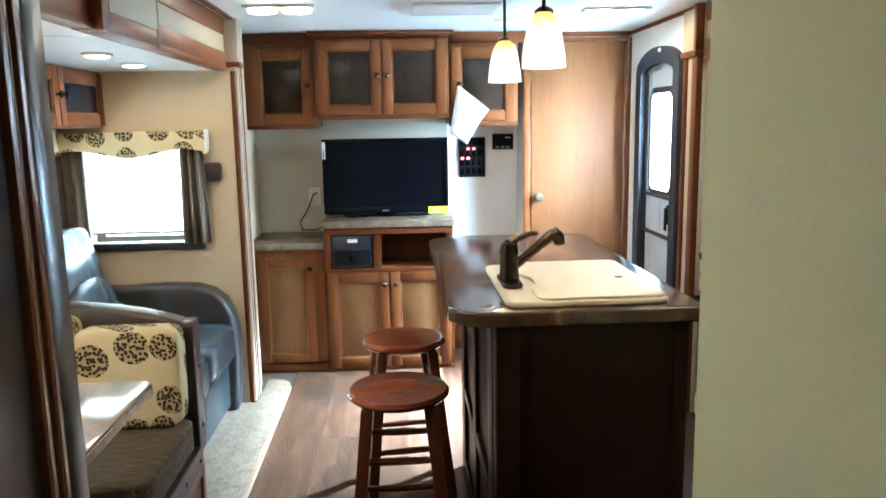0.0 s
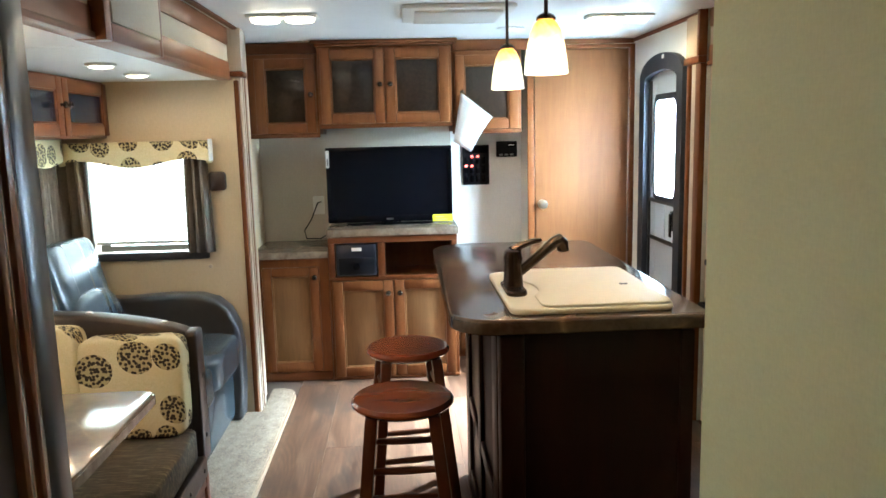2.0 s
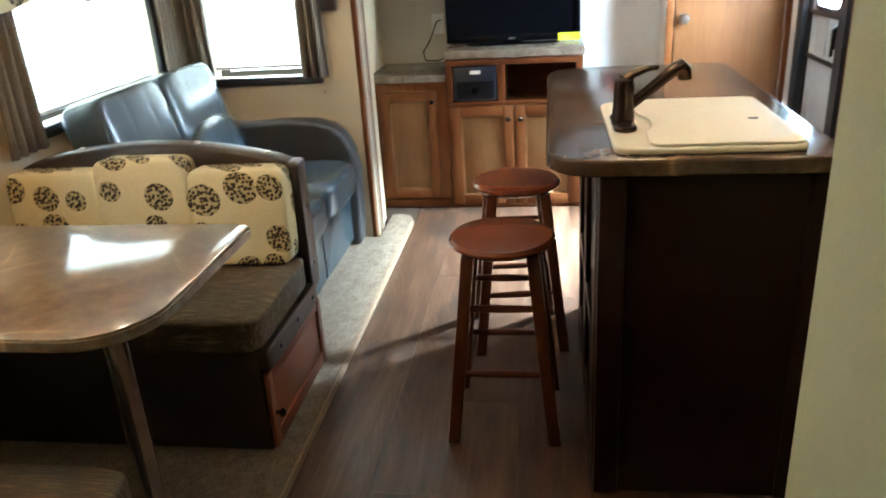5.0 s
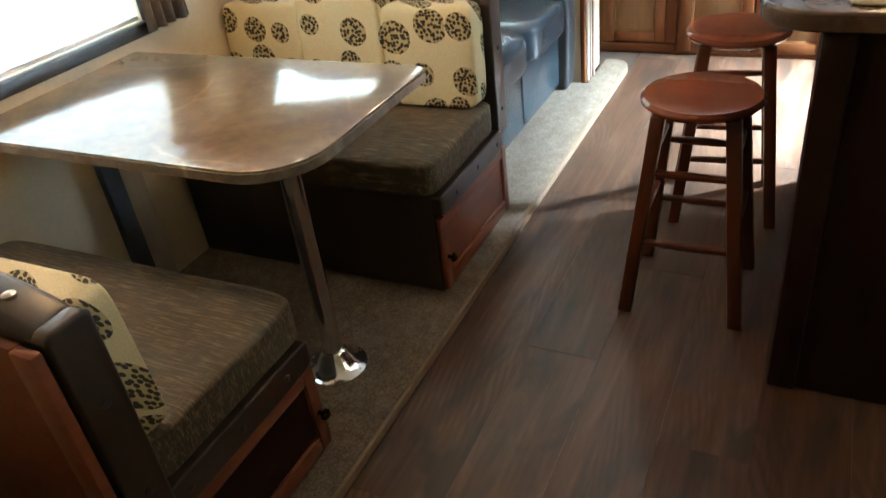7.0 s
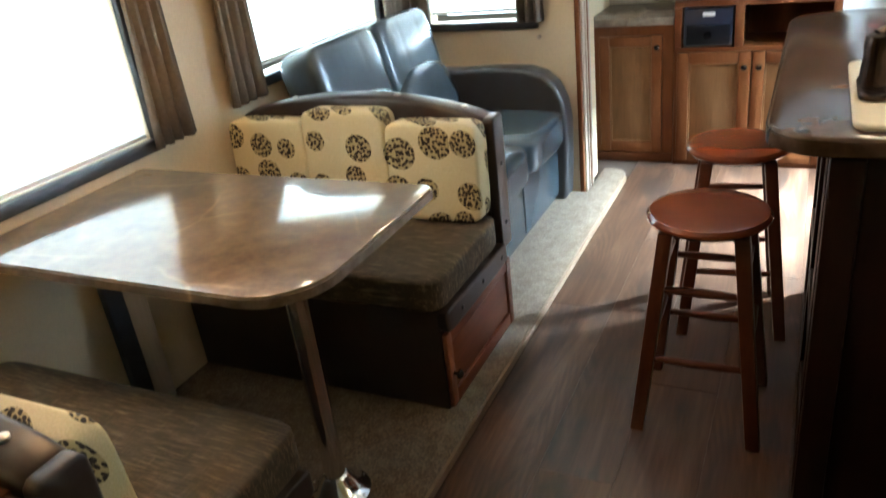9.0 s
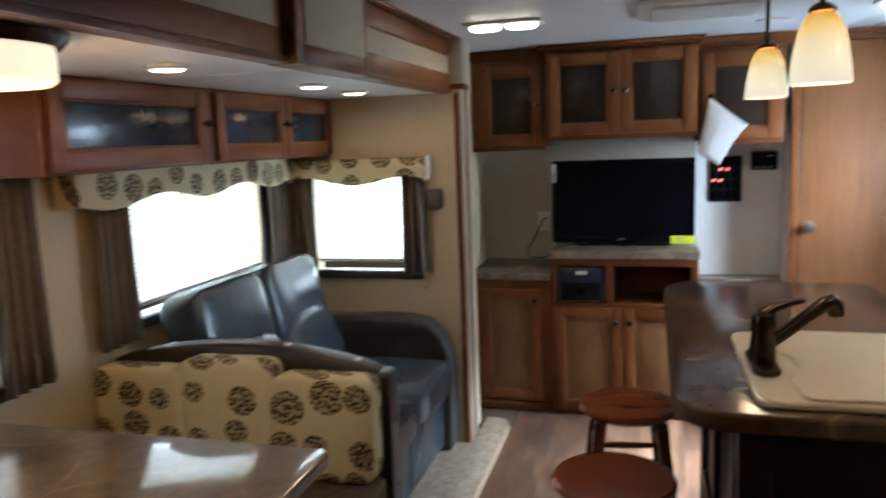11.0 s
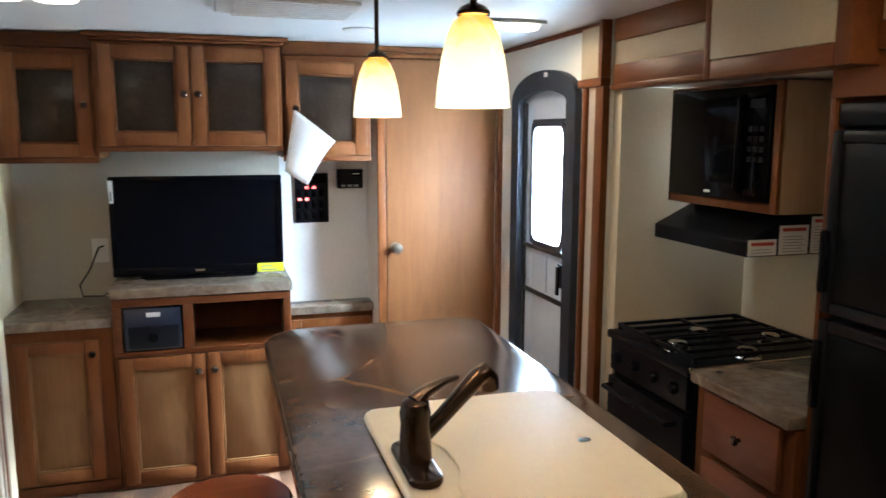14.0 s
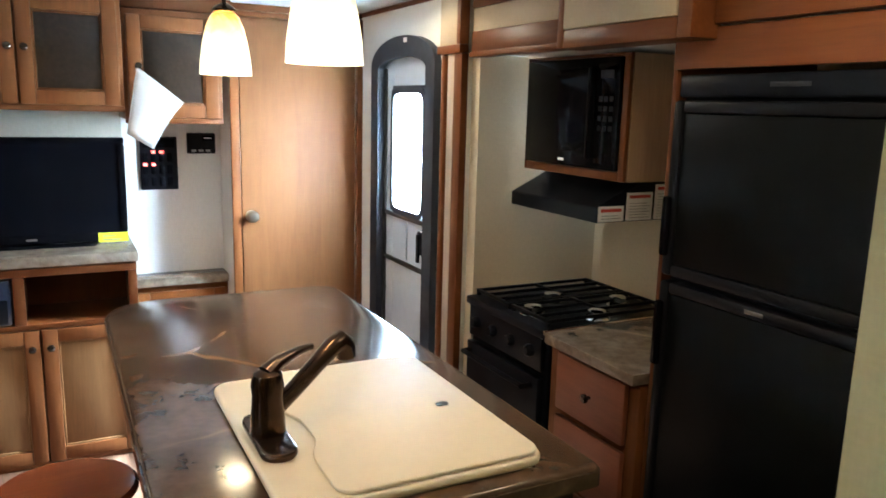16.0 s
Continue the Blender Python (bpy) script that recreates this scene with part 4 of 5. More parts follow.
# entry door with an arched dark frame
e = thing("door_2", (RIGHT, 4.5, 0.04), "closed white entry door with a frosted pane and dark arched frame", "door")
e["kind"] = "structure"
y0, y1, ym = 4.185, 4.825, 4.505


def arch(half, top, rise):
    k = [(ym + half * math.cos(a), top - rise + rise * math.sin(a)) for a in [math.pi * i / 14 for i in range(15)]]
    return k


bm = bmesh.new()
outer = [(y1, 0.04)] + arch(0.32, 1.745, 0.115) + [(y0, 0.04)]
inner = [(4.745, 0.04)] + arch(0.24, 1.66, 0.05) + [(4.265, 0.04)]
fo = [[bm.verts.new((RIGHT - w, u, v)) for u, v in outer] for w in (0.0, 0.03)]
fi = [[bm.verts.new((RIGHT - w, u, v)) for u, v in inner] for w in (0.0, 0.03)]
for i in range(len(outer) - 1):
    bm.faces.new((fo[1][i], fo[1][i + 1], fi[1][i + 1], fi[1][i]))
    bm.faces.new((fo[0][i], fo[0][i + 1], fo[1][i + 1], fo[1][i]))
    bm.faces.new((fi[0][i], fi[0][i + 1], fi[1][i + 1], fi[1][i]))
mesh("frame", bm, CHARCOAL, e, smooth=True)
X = RIGHT + 0.012
boxes("leaf", WHITE_METAL, e, (X, X + 0.035, 4.21, 4.33, 0.05, 1.68), (X, X + 0.035, 4.66, 4.80, 0.05, 1.68), (X, X + 0.035, 4.33, 4.66, 1.53, 1.68), (X, X + 0.035, 4.33, 4.66, 0.05, 1.0), r=0.003)
boxes("screen_frame", DARK_FRAME, e, (X - 0.012, X - 0.001, 4.262, 4.285, 0.06, 1.62), (X - 0.012, X - 0.001, 4.725, 4.748, 0.06, 1.62), (X - 0.012, X - 0.001, 4.285, 4.725, 0.975, 0.995), (X - 0.012, X - 0.001, 4.285, 4.725, 0.77, 0.79), (X - 0.012, X - 0.001, 4.285, 4.725, 0.06, 0.09), r=0.003)
door_pane = boxes("pane", FROST, e, (X + 0.012, X + 0.018, 4.33, 4.66, 1.0, 1.53), r=0)
door_pane.visible_shadow = False
boxes("pane_gasket", CHARCOAL, e, (X - 0.008, X - 0.0005, 4.318, 4.33, 1.0, 1.53), (X - 0.008, X - 0.0005, 4.66, 4.672, 1.0, 1.53), (X - 0.008, X - 0.0005, 4.33, 4.66, 1.53, 1.545), r=0.003)
# rounded rubber ring round the pane
bm = bmesh.new()
rings = []
for half_y, half_z, r, w in ((0.172, 0.272, 0.055, 0.001), (0.172, 0.272, 0.055, 0.012), (0.148, 0.248, 0.045, 0.012), (0.148, 0.248, 0.045, 0.001)):
    ring = []
    for sy, sz, a0 in ((1, 1, 0), (-1, 1, 90), (-1, -1, 180), (1, -1, 270)):
        for k in range(6):
            a = radians(a0 + 18 * k)
            ring.append(bm.verts.new((X - w, 4.495 + sy * (half_y - r) + r * math.cos(a), 1.265 + sz * (half_z - r) + r * math.sin(a))))
    rings.append(ring)
for a, b in zip(rings, rings[1:]):
    for k in range(24):
        bm.faces.new((a[k], a[(k + 1) % 24], b[(k + 1) % 24], b[k]))
mesh("pane_ring", bm, CHARCOAL, e, smooth=True)
boxes("latch", BLACK, e, (X - 0.04, X - 0.002, 4.275, 4.32, 0.86, 0.96), (X - 0.05, X - 0.04, 4.285, 4.31, 0.83, 0.95), r=0.006)
boxes("slider", WHITE_METAL, e, (X - 0.009, X - 0.002, 4.49, 4.50, 0.80, 0.97), r=0.002)
boxes("sticker", WHITE, e, (RIGHT - 0.033, RIGHT - 0.0305, 4.44, 4.47, 1.715, 1.733), r=0)

# ---- slide-out: overhead cabinets, sofa, dinette ----


def overhead(y0, y1, doors, knobs):
    c = thing("overhead_cabinet", (SLIDE, (y0 + y1) / 2, 1.385), "stained wood overhead cabinet with dark glass doors", "cabinet", "overhead cabinets")
    f = Face("E", -0.565)
    boxes("body", MAPLE_Y, c, (SLIDE + 0.002, -0.565, y0, y1, 1.385, LOW - 0.002), r=0.003)
    for (a, b), k in zip(doors, knobs):
        cabinet_door(c, f, a, b, 1.395, LOW - 0.012, "glass", (k, 1.52), 0.05, MAPLE_Y, RIPPLE)


overhead(2.535, 3.262, [(2.555, 3.24)], [3.215])
overhead(3.266, 4.272, [(3.30, 3.80), (3.806, 4.255)], [3.775, 3.832])

sofa = thing("sofa", (-0.4, 3.65, 0.03), "dark grey vinyl two-seat sofa with padded backs and curved arms", "sofa")
bm = bmesh.new()
rbox(bm, -0.78, -0.055, 3.17, 4.14, 0.03, 0.33, r=0.012)
mesh("base", bm, VINYL, sofa, smooth=True)
for y0, y1 in ((3.18, 3.65), (3.657, 4.13)):
    bm = bmesh.new()
    pillow(bm, (-0.32, (y0 + y1) / 2, 0.40), (0.345, (y1 - y0) / 2, 0.085), 7, 14)
    mesh("seat", bm, VINYL, sofa, smooth=True)
    lean = Matrix.Rotation(radians(-14), 3, "Y")
    bm = bmesh.new()
    pillow(bm, (-0.665, (y0 + y1) / 2, 0.785), (0.095, (y1 - y0) / 2 + 0.004, 0.165), 6.0, 36, lean)
    for v in bm.verts:
        u = (v.co.y - (y0 + y1) / 2) / (y1 - y0) * 2
        v.co.x -= 0.0016 * (math.exp(-((u - 0.33) / 0.05) ** 2) + math.exp(-((u + 0.33) / 0.05) ** 2))
    mesh("backrest", bm, VINYL, sofa, smooth=True)
    bm = bmesh.new()
    pillow(bm, (-0.585, (y0 + y1) / 2, 0.585), (0.1, (y1 - y0) / 2 - 0.002, 0.15), 6, 30, lean)
    for v in bm.verts:
        u = (v.co.y - (y0 + y1) / 2) / (y1 - y0) * 2
        if v.co.z > 0.56:
            v.co.z = 0.56 + (v.co.z - 0.56) * (0.35 + 0.65 * math.sqrt(max(0, 1 - 0.95 * u * u)))
        v.co.x -= 0.002 * (math.exp(-((u - 0.33) / 0.06) ** 2) + math.exp(-((u + 0.33) / 0.06) ** 2))
    mesh("lumbar_pad", bm, VINYL, sofa, smooth=True)
for y0, y1 in ((3.085, 3.17), (4.14, 4.262)):
    bm = bmesh.new()
    out = [(-0.78, 0.03), (-0.0, 0.03), (0.012, 0.2), (0.015, 0.40), (0.0, 0.5), (-0.035, 0.575), (-0.09, 0.625), (-0.17, 0.65), (-0.32, 0.655), (-0.5, 0.645), (-0.78, 0.655)]
    prism(bm, out, "y", y0, y1)
    soften(bm, 0.022, 3, 0.5)
    mesh("arm", bm, VINYL_DARK, sofa, smooth=True)
bm = bmesh.new()
rbox(bm, -0.055, -0.03, 3.18, 3.645, 0.07, 0.325, r=0.008)
rbox(bm, -0.055, -0.03, 3.66, 4.13, 0.07, 0.325, r=0.008)
mesh("skirt", bm, VINYL, sofa, smooth=True)
boxes("tag", WHITE, sofa, (-0.50, -0.46, 4.06, 4.10, 0.482, 0.486), r=0)


def dinette_bench(y_front, y_base, yb, side, xe):
    """yb: middle of the back; side: +1 where the back stands at the far end."""
    b = thing("dinette_bench", (-0.35, (y_front + y_base) / 2, 0.03), "brown dinette bench with speckled disc back cushions", "bench", "dinette benches")
    lo, hi = min(y_front, y_base), max(y_front, y_base)
    boxes("base", VINYL_BROWN, b, (SLIDE + 0.004, xe - 0.018, lo + 0.01, hi - 0.002, 0.03, 0.36), r=0.004)
    f = Face("E", xe - 0.018)
    # cherry door in the end, dark inner panel, vinyl band with buttons over it
    p = boxes("door", RED_WOOD, b, f.box(lo + 0.012, lo + 0.045, 0.04, 0.285, 0.001, 0.018), f.box(hi - 0.04, hi - 0.006, 0.04, 0.285, 0.001, 0.018),
              f.box(lo + 0.045, hi - 0.04, 0.04, 0.085, 0.001, 0.017), f.box(lo + 0.045, hi - 0.04, 0.245, 0.285, 0.001, 0.017), r=0.004)
    boxes("panel", RED_WOOD if side > 0 else CHERRY, p, f.box(lo + 0.046, hi - 0.041, 0.086, 0.244, 0.001, 0.009), r=0.002)
    knob(p, f, lo + 0.03 if side > 0 else hi - 0.025, 0.15, 0.018)
    bm = bmesh.new()
    pillow(bm, (xe - 0.008, (lo + hi) / 2 - side * 0.02, 0.328), (0.022, (hi - lo) / 2 - 0.03, 0.036), 9, 16)
    mesh("side_band", bm, VINYL_BROWN, b, smooth=True)
    for k in (0.2, 0.5, 0.8):
        bm = bmesh.new()
        lathe(bm, [(0.008, xe + 0.011), (0.008, xe + 0.015), (0.004, xe + 0.018)], (0, lo + (hi - lo) * k, 0.328), 10, "x")
        mesh("button", bm, VINYL_DARK, b, smooth=True)
    ys = (y_front - side * 0.012, yb - side * 0.03)
    bm = bmesh.new()
    pillow(bm, ((SLIDE + xe) / 2, (ys[0] + ys[1]) / 2, 0.412), ((xe - SLIDE) / 2 - 0.002, abs(ys[1] - ys[0]) / 2, 0.053), 14, 22)
    mesh("seat_cushion", bm, SEAT_CLOTH, b, smooth=True)
    # padded back with an arched top
    x0, x1 = SLIDE + 0.004, 0.112
    top = [(x0 + (x1 - x0) * k / 20, 0.772 + 0.072 * math.sin(math.pi * k / 20) ** 0.75) for k in range(21)]
    bm = bmesh.new()
    prism(bm, [(x1, 0.362), *reversed(top), (x0, 0.362)], "y", yb - 0.04, yb + 0.04)
    soften(bm, 0.016, 3)
    mesh("back_pad", bm, VINYL_BROWN, b, smooth=True)
    bm = bmesh.new()
    prism(bm, [(yb - 0.042, 0.335), (yb + 0.042, 0.335), (yb + 0.042, 0.764), (yb + 0.03, 0.776), (yb - 0.03, 0.776), (yb - 0.042, 0.764)], "x", x1 - 0.012, x1 + 0.024)
    soften(bm, 0.012, 3)
    mesh("end_pad", bm, VINYL_BROWN, b, smooth=True)
    for v in (0.42, 0.62):
        bm = bmesh.new()
        lathe(bm, [(0.008, x1 + 0.023), (0.008, x1 + 0.027), (0.004, x1 + 0.029)], (0, yb, v), 10, "x")
        mesh("button", bm, VINYL_DARK, b, smooth=True)
    for x in (-0.6, -0.2, 0.03):
        bm = bmesh.new()
        k = (x - x0) / (x1 - x0)
        z = 0.772 + 0.072 * math.sin(math.pi * k) ** 0.75
        lathe(bm, [(0.011, z - 0.002), (0.011, z + 0.003), (0.006, z + 0.006)], (x, yb, 0), 12)
        mesh("button", bm, NICKEL, b, smooth=True)
    if side < 0:
        boxes("rear_panel", RED_WOOD, b, (x0, x1 - 0.03, yb - 0.06, yb - 0.041, 0.03, 0.76), r=0.003)
        boxes("rear_post", RED_WOOD, b, (x1 - 0.03, x1 + 0.02, yb - 0.066, yb - 0.046, 0.03, 0.76), r=0.005)
    thick = 0.05 if side > 0 else 0.036
    yc = yb - side * (thick + 0.036)
    wide = (x1 - x0 - 0.004) / 3
    for k in range(3):
        bm = bmesh.new()
        xc = x0 + 0.002 + wide * (k + 0.5)
        high = 0.157 + 0.018 * (k == 1)
        pillow(bm, (xc, yc, 0.466 + high), (wide / 2 + 0.003, thick, high), 9, 18, Matrix.Rotation(radians(-side * 3), 3, "X"))
        mesh("back_cushion", bm, DOTS_XZ, b, smooth=True)
    return b


dinette_bench(2.527, 3.06, 3.03, 1, 0.128)
dinette_bench(1.905, 1.40, 1.42, -1, 0.108)

table = thing("dinette_table", (-0.35, 2.2, 0.03), "brown stone-patterned laminate dinette table on a chrome leg", "table")
bm = bmesh.new()


def rounded(x0, x1, y0, y1, radii, n=7):
    """Outline with corner radii for (x1,y1), (x0,y1), (x0,y0), (x1,y0)."""
    pts = []
    for (cx, cy, a0), r in zip(((x1, y1, 0), (x0, y1, 90), (x0, y0, 180), (x1, y0, 270)), radii):
        sx, sy = (1 if cx == x1 else -1), (1 if cy == y1 else -1)
        for k in range(n + 1):
            a = radians(a0 + 90 * k / n)
            pts.append((cx - sx * r + r * math.cos(a), cy - sy * r + r * math.sin(a)))
    return pts


TABLE = 0.755
prism(bm, rounded(SLIDE + 0.006, 0.172, 1.9, 2.505, (0.04, 0.02, 0.02, 0.15)), "z", TABLE - 0.03, TABLE)
soften(bm, 0.004)
mesh("top", bm, TABLE_TOP, table, smooth=True)
bm = bmesh.new()
prism(bm, rounded(SLIDE + 0.007, 0.175, 1.897, 2.508, (0.04, 0.02, 0.02, 0.15)), "z", TABLE - 0.026, TABLE - 0.006)
mesh("edge_band", bm, COUNTER_EDGE, table, smooth=True)
bm = bmesh.new()
lathe(bm, [(0.027, 0.05), (0.027, TABLE - 0.031)], (-0.033, 2.145, 0), 20)
mesh("leg", bm, CHROME, table, smooth=True)
bm = bmesh.new()
lathe(bm, [(0.085, 0.03), (0.085, 0.035), (0.055, 0.05), (0.036, 0.085), (0.03, 0.09)], (-0.033, 2.145, 0), 24)
mesh("floor_flange", bm, CHROME, table, smooth=True)
bm = bmesh.new()
for k in range(6):
    a = k * math.pi / 3
    lathe(bm, [(0.006, 0.035), (0.005, 0.04)], (-0.033 + 0.073 * math.cos(a), 2.145 + 0.073 * math.sin(a), 0), 8)
mesh("screw", bm, NICKEL, table, smooth=True)
boxes("wall_bracket", TRIM_PALE, table, (SLIDE + 0.002, SLIDE + 0.03, 2.275, 2.36, 0.03, TABLE - 0.031), r=0.003)
boxes("wall_leg", CHARCOAL, table, (SLIDE + 0.031, SLIDE + 0.06, 2.205, 2.265, 0.03, TABLE - 0.031), r=0.006)

# speaker on the end wall
s = thing("speaker", (-0.07, 4.27, 1.13), "small brown rounded wall speaker", "speaker")
boxes("case", VINYL_BROWN, s, (-0.112, -0.03, 4.235, 4.274, 1.128, 1.218), r=0.016)

k = thing("wall_bumper", (-0.13, 4.27, 0.75), "small cream round bumper on the beige wall", "bumper")
bm = bmesh.new()
lathe(bm, [(0.009, 4.274), (0.009, 4.269), (0.005, 4.265)], (-0.135, 0, 0.765), 14, "y")
mesh("disc", bm, TRIM_PALE, k, smooth=True)

# ---- island ----
island = thing("kitchen_island", (1.25, 3.0, 0), "dark cherry kitchen island with a brown laminate top", "kitchen island")
BODY = (1.04, 1.515, 2.455, 3.52)
boxes("body", CHERRY, island, (BODY[0], BODY[1], BODY[2], BODY[3], 0.002, 0.878), r=0.004)
for q in ((BODY[0] - 0.012, BODY[0] + 0.05, BODY[2] - 0.012, BODY[2] + 0.05), (BODY[0] - 0.012, BODY[0] + 0.05, BODY[3] - 0.05, BODY[3] + 0.012), (BODY[1] - 0.03, BODY[1] + 0.006, BODY[2] - 0.008, BODY[2] + 0.03)):
    boxes("corner_post", CHERRY, island, (*q, 0.002, 0.876), r=0.006)
fw = Face("W", BODY[0])
for a, b in ((2.506, 2.62), (2.96, 3.04), (3.38, 3.468)):
    boxes("stile", CHERRY, island, fw.box(a, b, 0.004, 0.872, 0.001, 0.014), r=0.004)
for a, b in ((2.621, 2.959), (3.041, 3.379)):
    for z0, z1 in ((0.004, 0.09), (0.34, 0.385), (0.80, 0.872)):
        boxes("rail", CHERRY, island, fw.box(a, b, z0, z1, 0.001, 0.013), r=0.004)
bm = bmesh.new()
out = rounded(0.912, 1.555, 2.428, 3.72, (0.06, 0.14, 0.11, 0.015))
prism(bm, out, "z", 0.88, 0.92)
soften(bm, 0.007, 3)
mesh("countertop", bm, COUNTER, island, smooth=True)
bm = bmesh.new()
prism(bm, rounded(0.909, 1.558, 2.425, 3.723, (0.06, 0.14, 0.11, 0.015)), "z", 0.886, 0.912)
mesh("edge_band", bm, COUNTER, island, smooth=True)

sink = thing("sink", (1.27, 2.72, 0.92), "cream kitchen sink covered by a cream board with a finger hole", "sink")
bm = bmesh.new()
prism(bm, rounded(1.06, 1.478, 2.462, 2.972, (0.035,) * 4), "z", 0.9205, 0.937)
soften(bm, 0.006, 3)
mesh("rim", bm, SINK, sink, smooth=True)
bm = bmesh.new()
edge = rounded(1.14, 1.472, 2.468, 2.965, (0.03,) * 4)
k = max(range(len(edge)), key=lambda i: (edge[i][0] < 1.2 and 2.8 < edge[i][1] < 2.94, -edge[i][1]))
scoop = [(1.14 + 0.024 * math.exp(-((y - 2.69) / 0.075) ** 4), y) for y in (2.82, 2.79, 2.77, 2.75, 2.73, 2.69, 2.65, 2.63, 2.61, 2.59, 2.56)]
prism(bm, edge[:k + 1] + scoop + edge[k + 1:], "z", 0.9372, 0.9445)
soften(bm, 0.004, 2)
mesh("cover_board", bm, SINK, sink, smooth=True)
bm = bmesh.new()
prism(bm, rounded(1.396, 1.42, 2.684, 2.7, (0.0075,) * 4), "z", 0.9448, 0.9458)
mesh("finger_hole", bm, BLACK, sink)

tap = thing("faucet", (1.098, 2.69, 0.936), "oil-bronze single-lever pull-out kitchen faucet", "faucet")
bm = bmesh.new()
prism(bm, rounded(1.07, 1.127, 2.60, 2.775, (0.028,) * 4), "z", 0.9365, 0.951)
soften(bm, 0.005)
mesh("base_plate", bm, BRONZE, tap, smooth=True)
bm = bmesh.new()
lathe(bm, [(0.028, 0.951), (0.026, 0.985), (0.024, 1.012), (0.026, 1.028), (0.023, 1.048), (0.012, 1.055)], (1.098, 2.69, 0), 22)
mesh("body", bm, BRONZE, tap, smooth=True)
bm = bmesh.new()
tube(bm, [(1.105, 2.695, 0.98), (1.145, 2.71, 1.005), (1.19, 2.73, 1.036), (1.225, 2.745, 1.06), (1.238, 2.75, 1.066), (1.25, 2.755, 1.056), (1.253, 2.757, 1.034)], [0.015, 0.014, 0.015, 0.0175, 0.0185, 0.0185, 0.017], 14)
mesh("spout", bm, BRONZE, tap, smooth=True)
bm = bmesh.new()
tube(bm, [(1.098, 2.69, 1.046), (1.118, 2.699, 1.06), (1.155, 2.715, 1.069), (1.182, 2.727, 1.07)], [0.017, 0.012, 0.008, 0.006], 12)
mesh("lever", bm, BRONZE, tap, smooth=True)

# ---- stools ----
stool = thing("bar_stool", (0.78, 2.80, 0), "round cherry-stained wooden bar stool with four splayed legs", "stool", "stools at the island")
SX, SY = 0.78, 2.80
bm = bmesh.new()
lathe(bm, [(0.125, 0.575), (0.141, 0.58), (0.152, 0.591), (0.152, 0.597), (0.144, 0.606), (0.132, 0.6075), (0.05, 0.606)], (SX, SY, 0), 40)
mesh("seat", bm, STOOL_WOOD, stool, smooth=True)


def leg_at(i, z):
    sx, sy = ((-1, -1), (1, -1), (1, 1), (-1, 1))[i]
    k = 0.149 - 0.06 * z / 0.58
    return Vector((SX + sx * k, SY + sy * k, z))


for i in range(4):
    bm = bmesh.new()
    a, b = leg_at(i, 0.0), leg_at(i, 0.577)
    h = 0.018
    lower = [bm.verts.new(a + Vector((dx * h, dy * h, 0))) for dx, dy in ((-1, -1), (1, -1), (1, 1), (-1, 1))]
    upper = [bm.verts.new(b + Vector((dx * h, dy * h, 0))) for dx, dy in ((-1, -1), (1, -1), (1, 1), (-1, 1))]
    bm.faces.new(lower)
    bm.faces.new(upper)
    for k in range(4):
        bm.faces.new((lower[k], lower[(k + 1) % 4], upper[(k + 1) % 4], upper[k]))
    soften(bm, 0.005)
    mesh("leg", bm, STOOL_LEG, stool, smooth=True)
for i, heights in ((0, (0.22, 0.42)), (1, (0.28, 0.47)), (2, (0.22, 0.42)), (3, (0.28, 0.47))):
    for z in heights:
        bm = bmesh.new()
        tube(bm, [leg_at(i, z), (leg_at(i, z) + leg_at((i + 1) % 4, z)) / 2, leg_at((i + 1) % 4, z)], [0.009, 0.012, 0.009], 10)
        mesh("rung", bm, STOOL_LEG, stool, smooth=True)
copy_thing(stool, pose(0.80, 3.33, 0, 0, 0, 7))

# ---- lamps ----


def pendant(x, y):
    p = thing("pendant_lamp", (x, y, TOP), "lit amber art-glass pendant lamp on a bronze rod", "pendant lamp", "pendants over the island")
    bm = bmesh.new()
    lathe(bm, [(0.058, TOP - 0.001), (0.058, TOP - 0.012), (0.045, TOP - 0.02), (0.01, TOP - 0.024)], (x, y, 0), 24)
    mesh("canopy", bm, BRONZE, p, smooth=True)
    bm = bmesh.new()
    tube(bm, [(x, y, TOP - 0.02), (x, y, 1.67)], 0.0055, 10)
    lathe(bm, [(0.008, 1.678), (0.02, 1.672), (0.026, 1.665), (0.026, 1.66)], (x, y, 0), 18)
    mesh("rod", bm, BRONZE, p, smooth=True)
    bm = bmesh.new()
    prof = [(0.022, 1.658), (0.031, 1.65), (0.041, 1.628), (0.049, 1.597), (0.0555, 1.555), (0.058, 1.521)]
    n = 32
    rings = [[bm.verts.new((x + r * math.cos(2 * math.pi * k / n), y + r * math.sin(2 * math.pi * k / n), z)) for k in range(n)] for r, z in prof]
    for a, b in zip(rings, rings[1:]):
        for k in range(n):
            bm.faces.new((a[k], a[(k + 1) % n], b[(k + 1) % n], b[k]))
    ob = mesh("shade", bm, PENDANT, p, smooth=True)
    so = ob.modifiers.new("thick", "SOLIDIFY")
    so.thickness = 0.003
    so.offset = -1
    bm = bmesh.new()
    lathe(bm, [(0.004, 1.645), (0.017, 1.635), (0.02, 1.615), (0.012, 1.595), (0.004, 1.592)], (x, y, 0), 14)
    mesh("bulb", bm, LAMP_LENS, p, smooth=True)
    bulb("pendant_light", (x, y, 1.55), 3.0, WARM, 0.02)


pendant(1.19, 2.68)
pendant(1.184, 3.37)


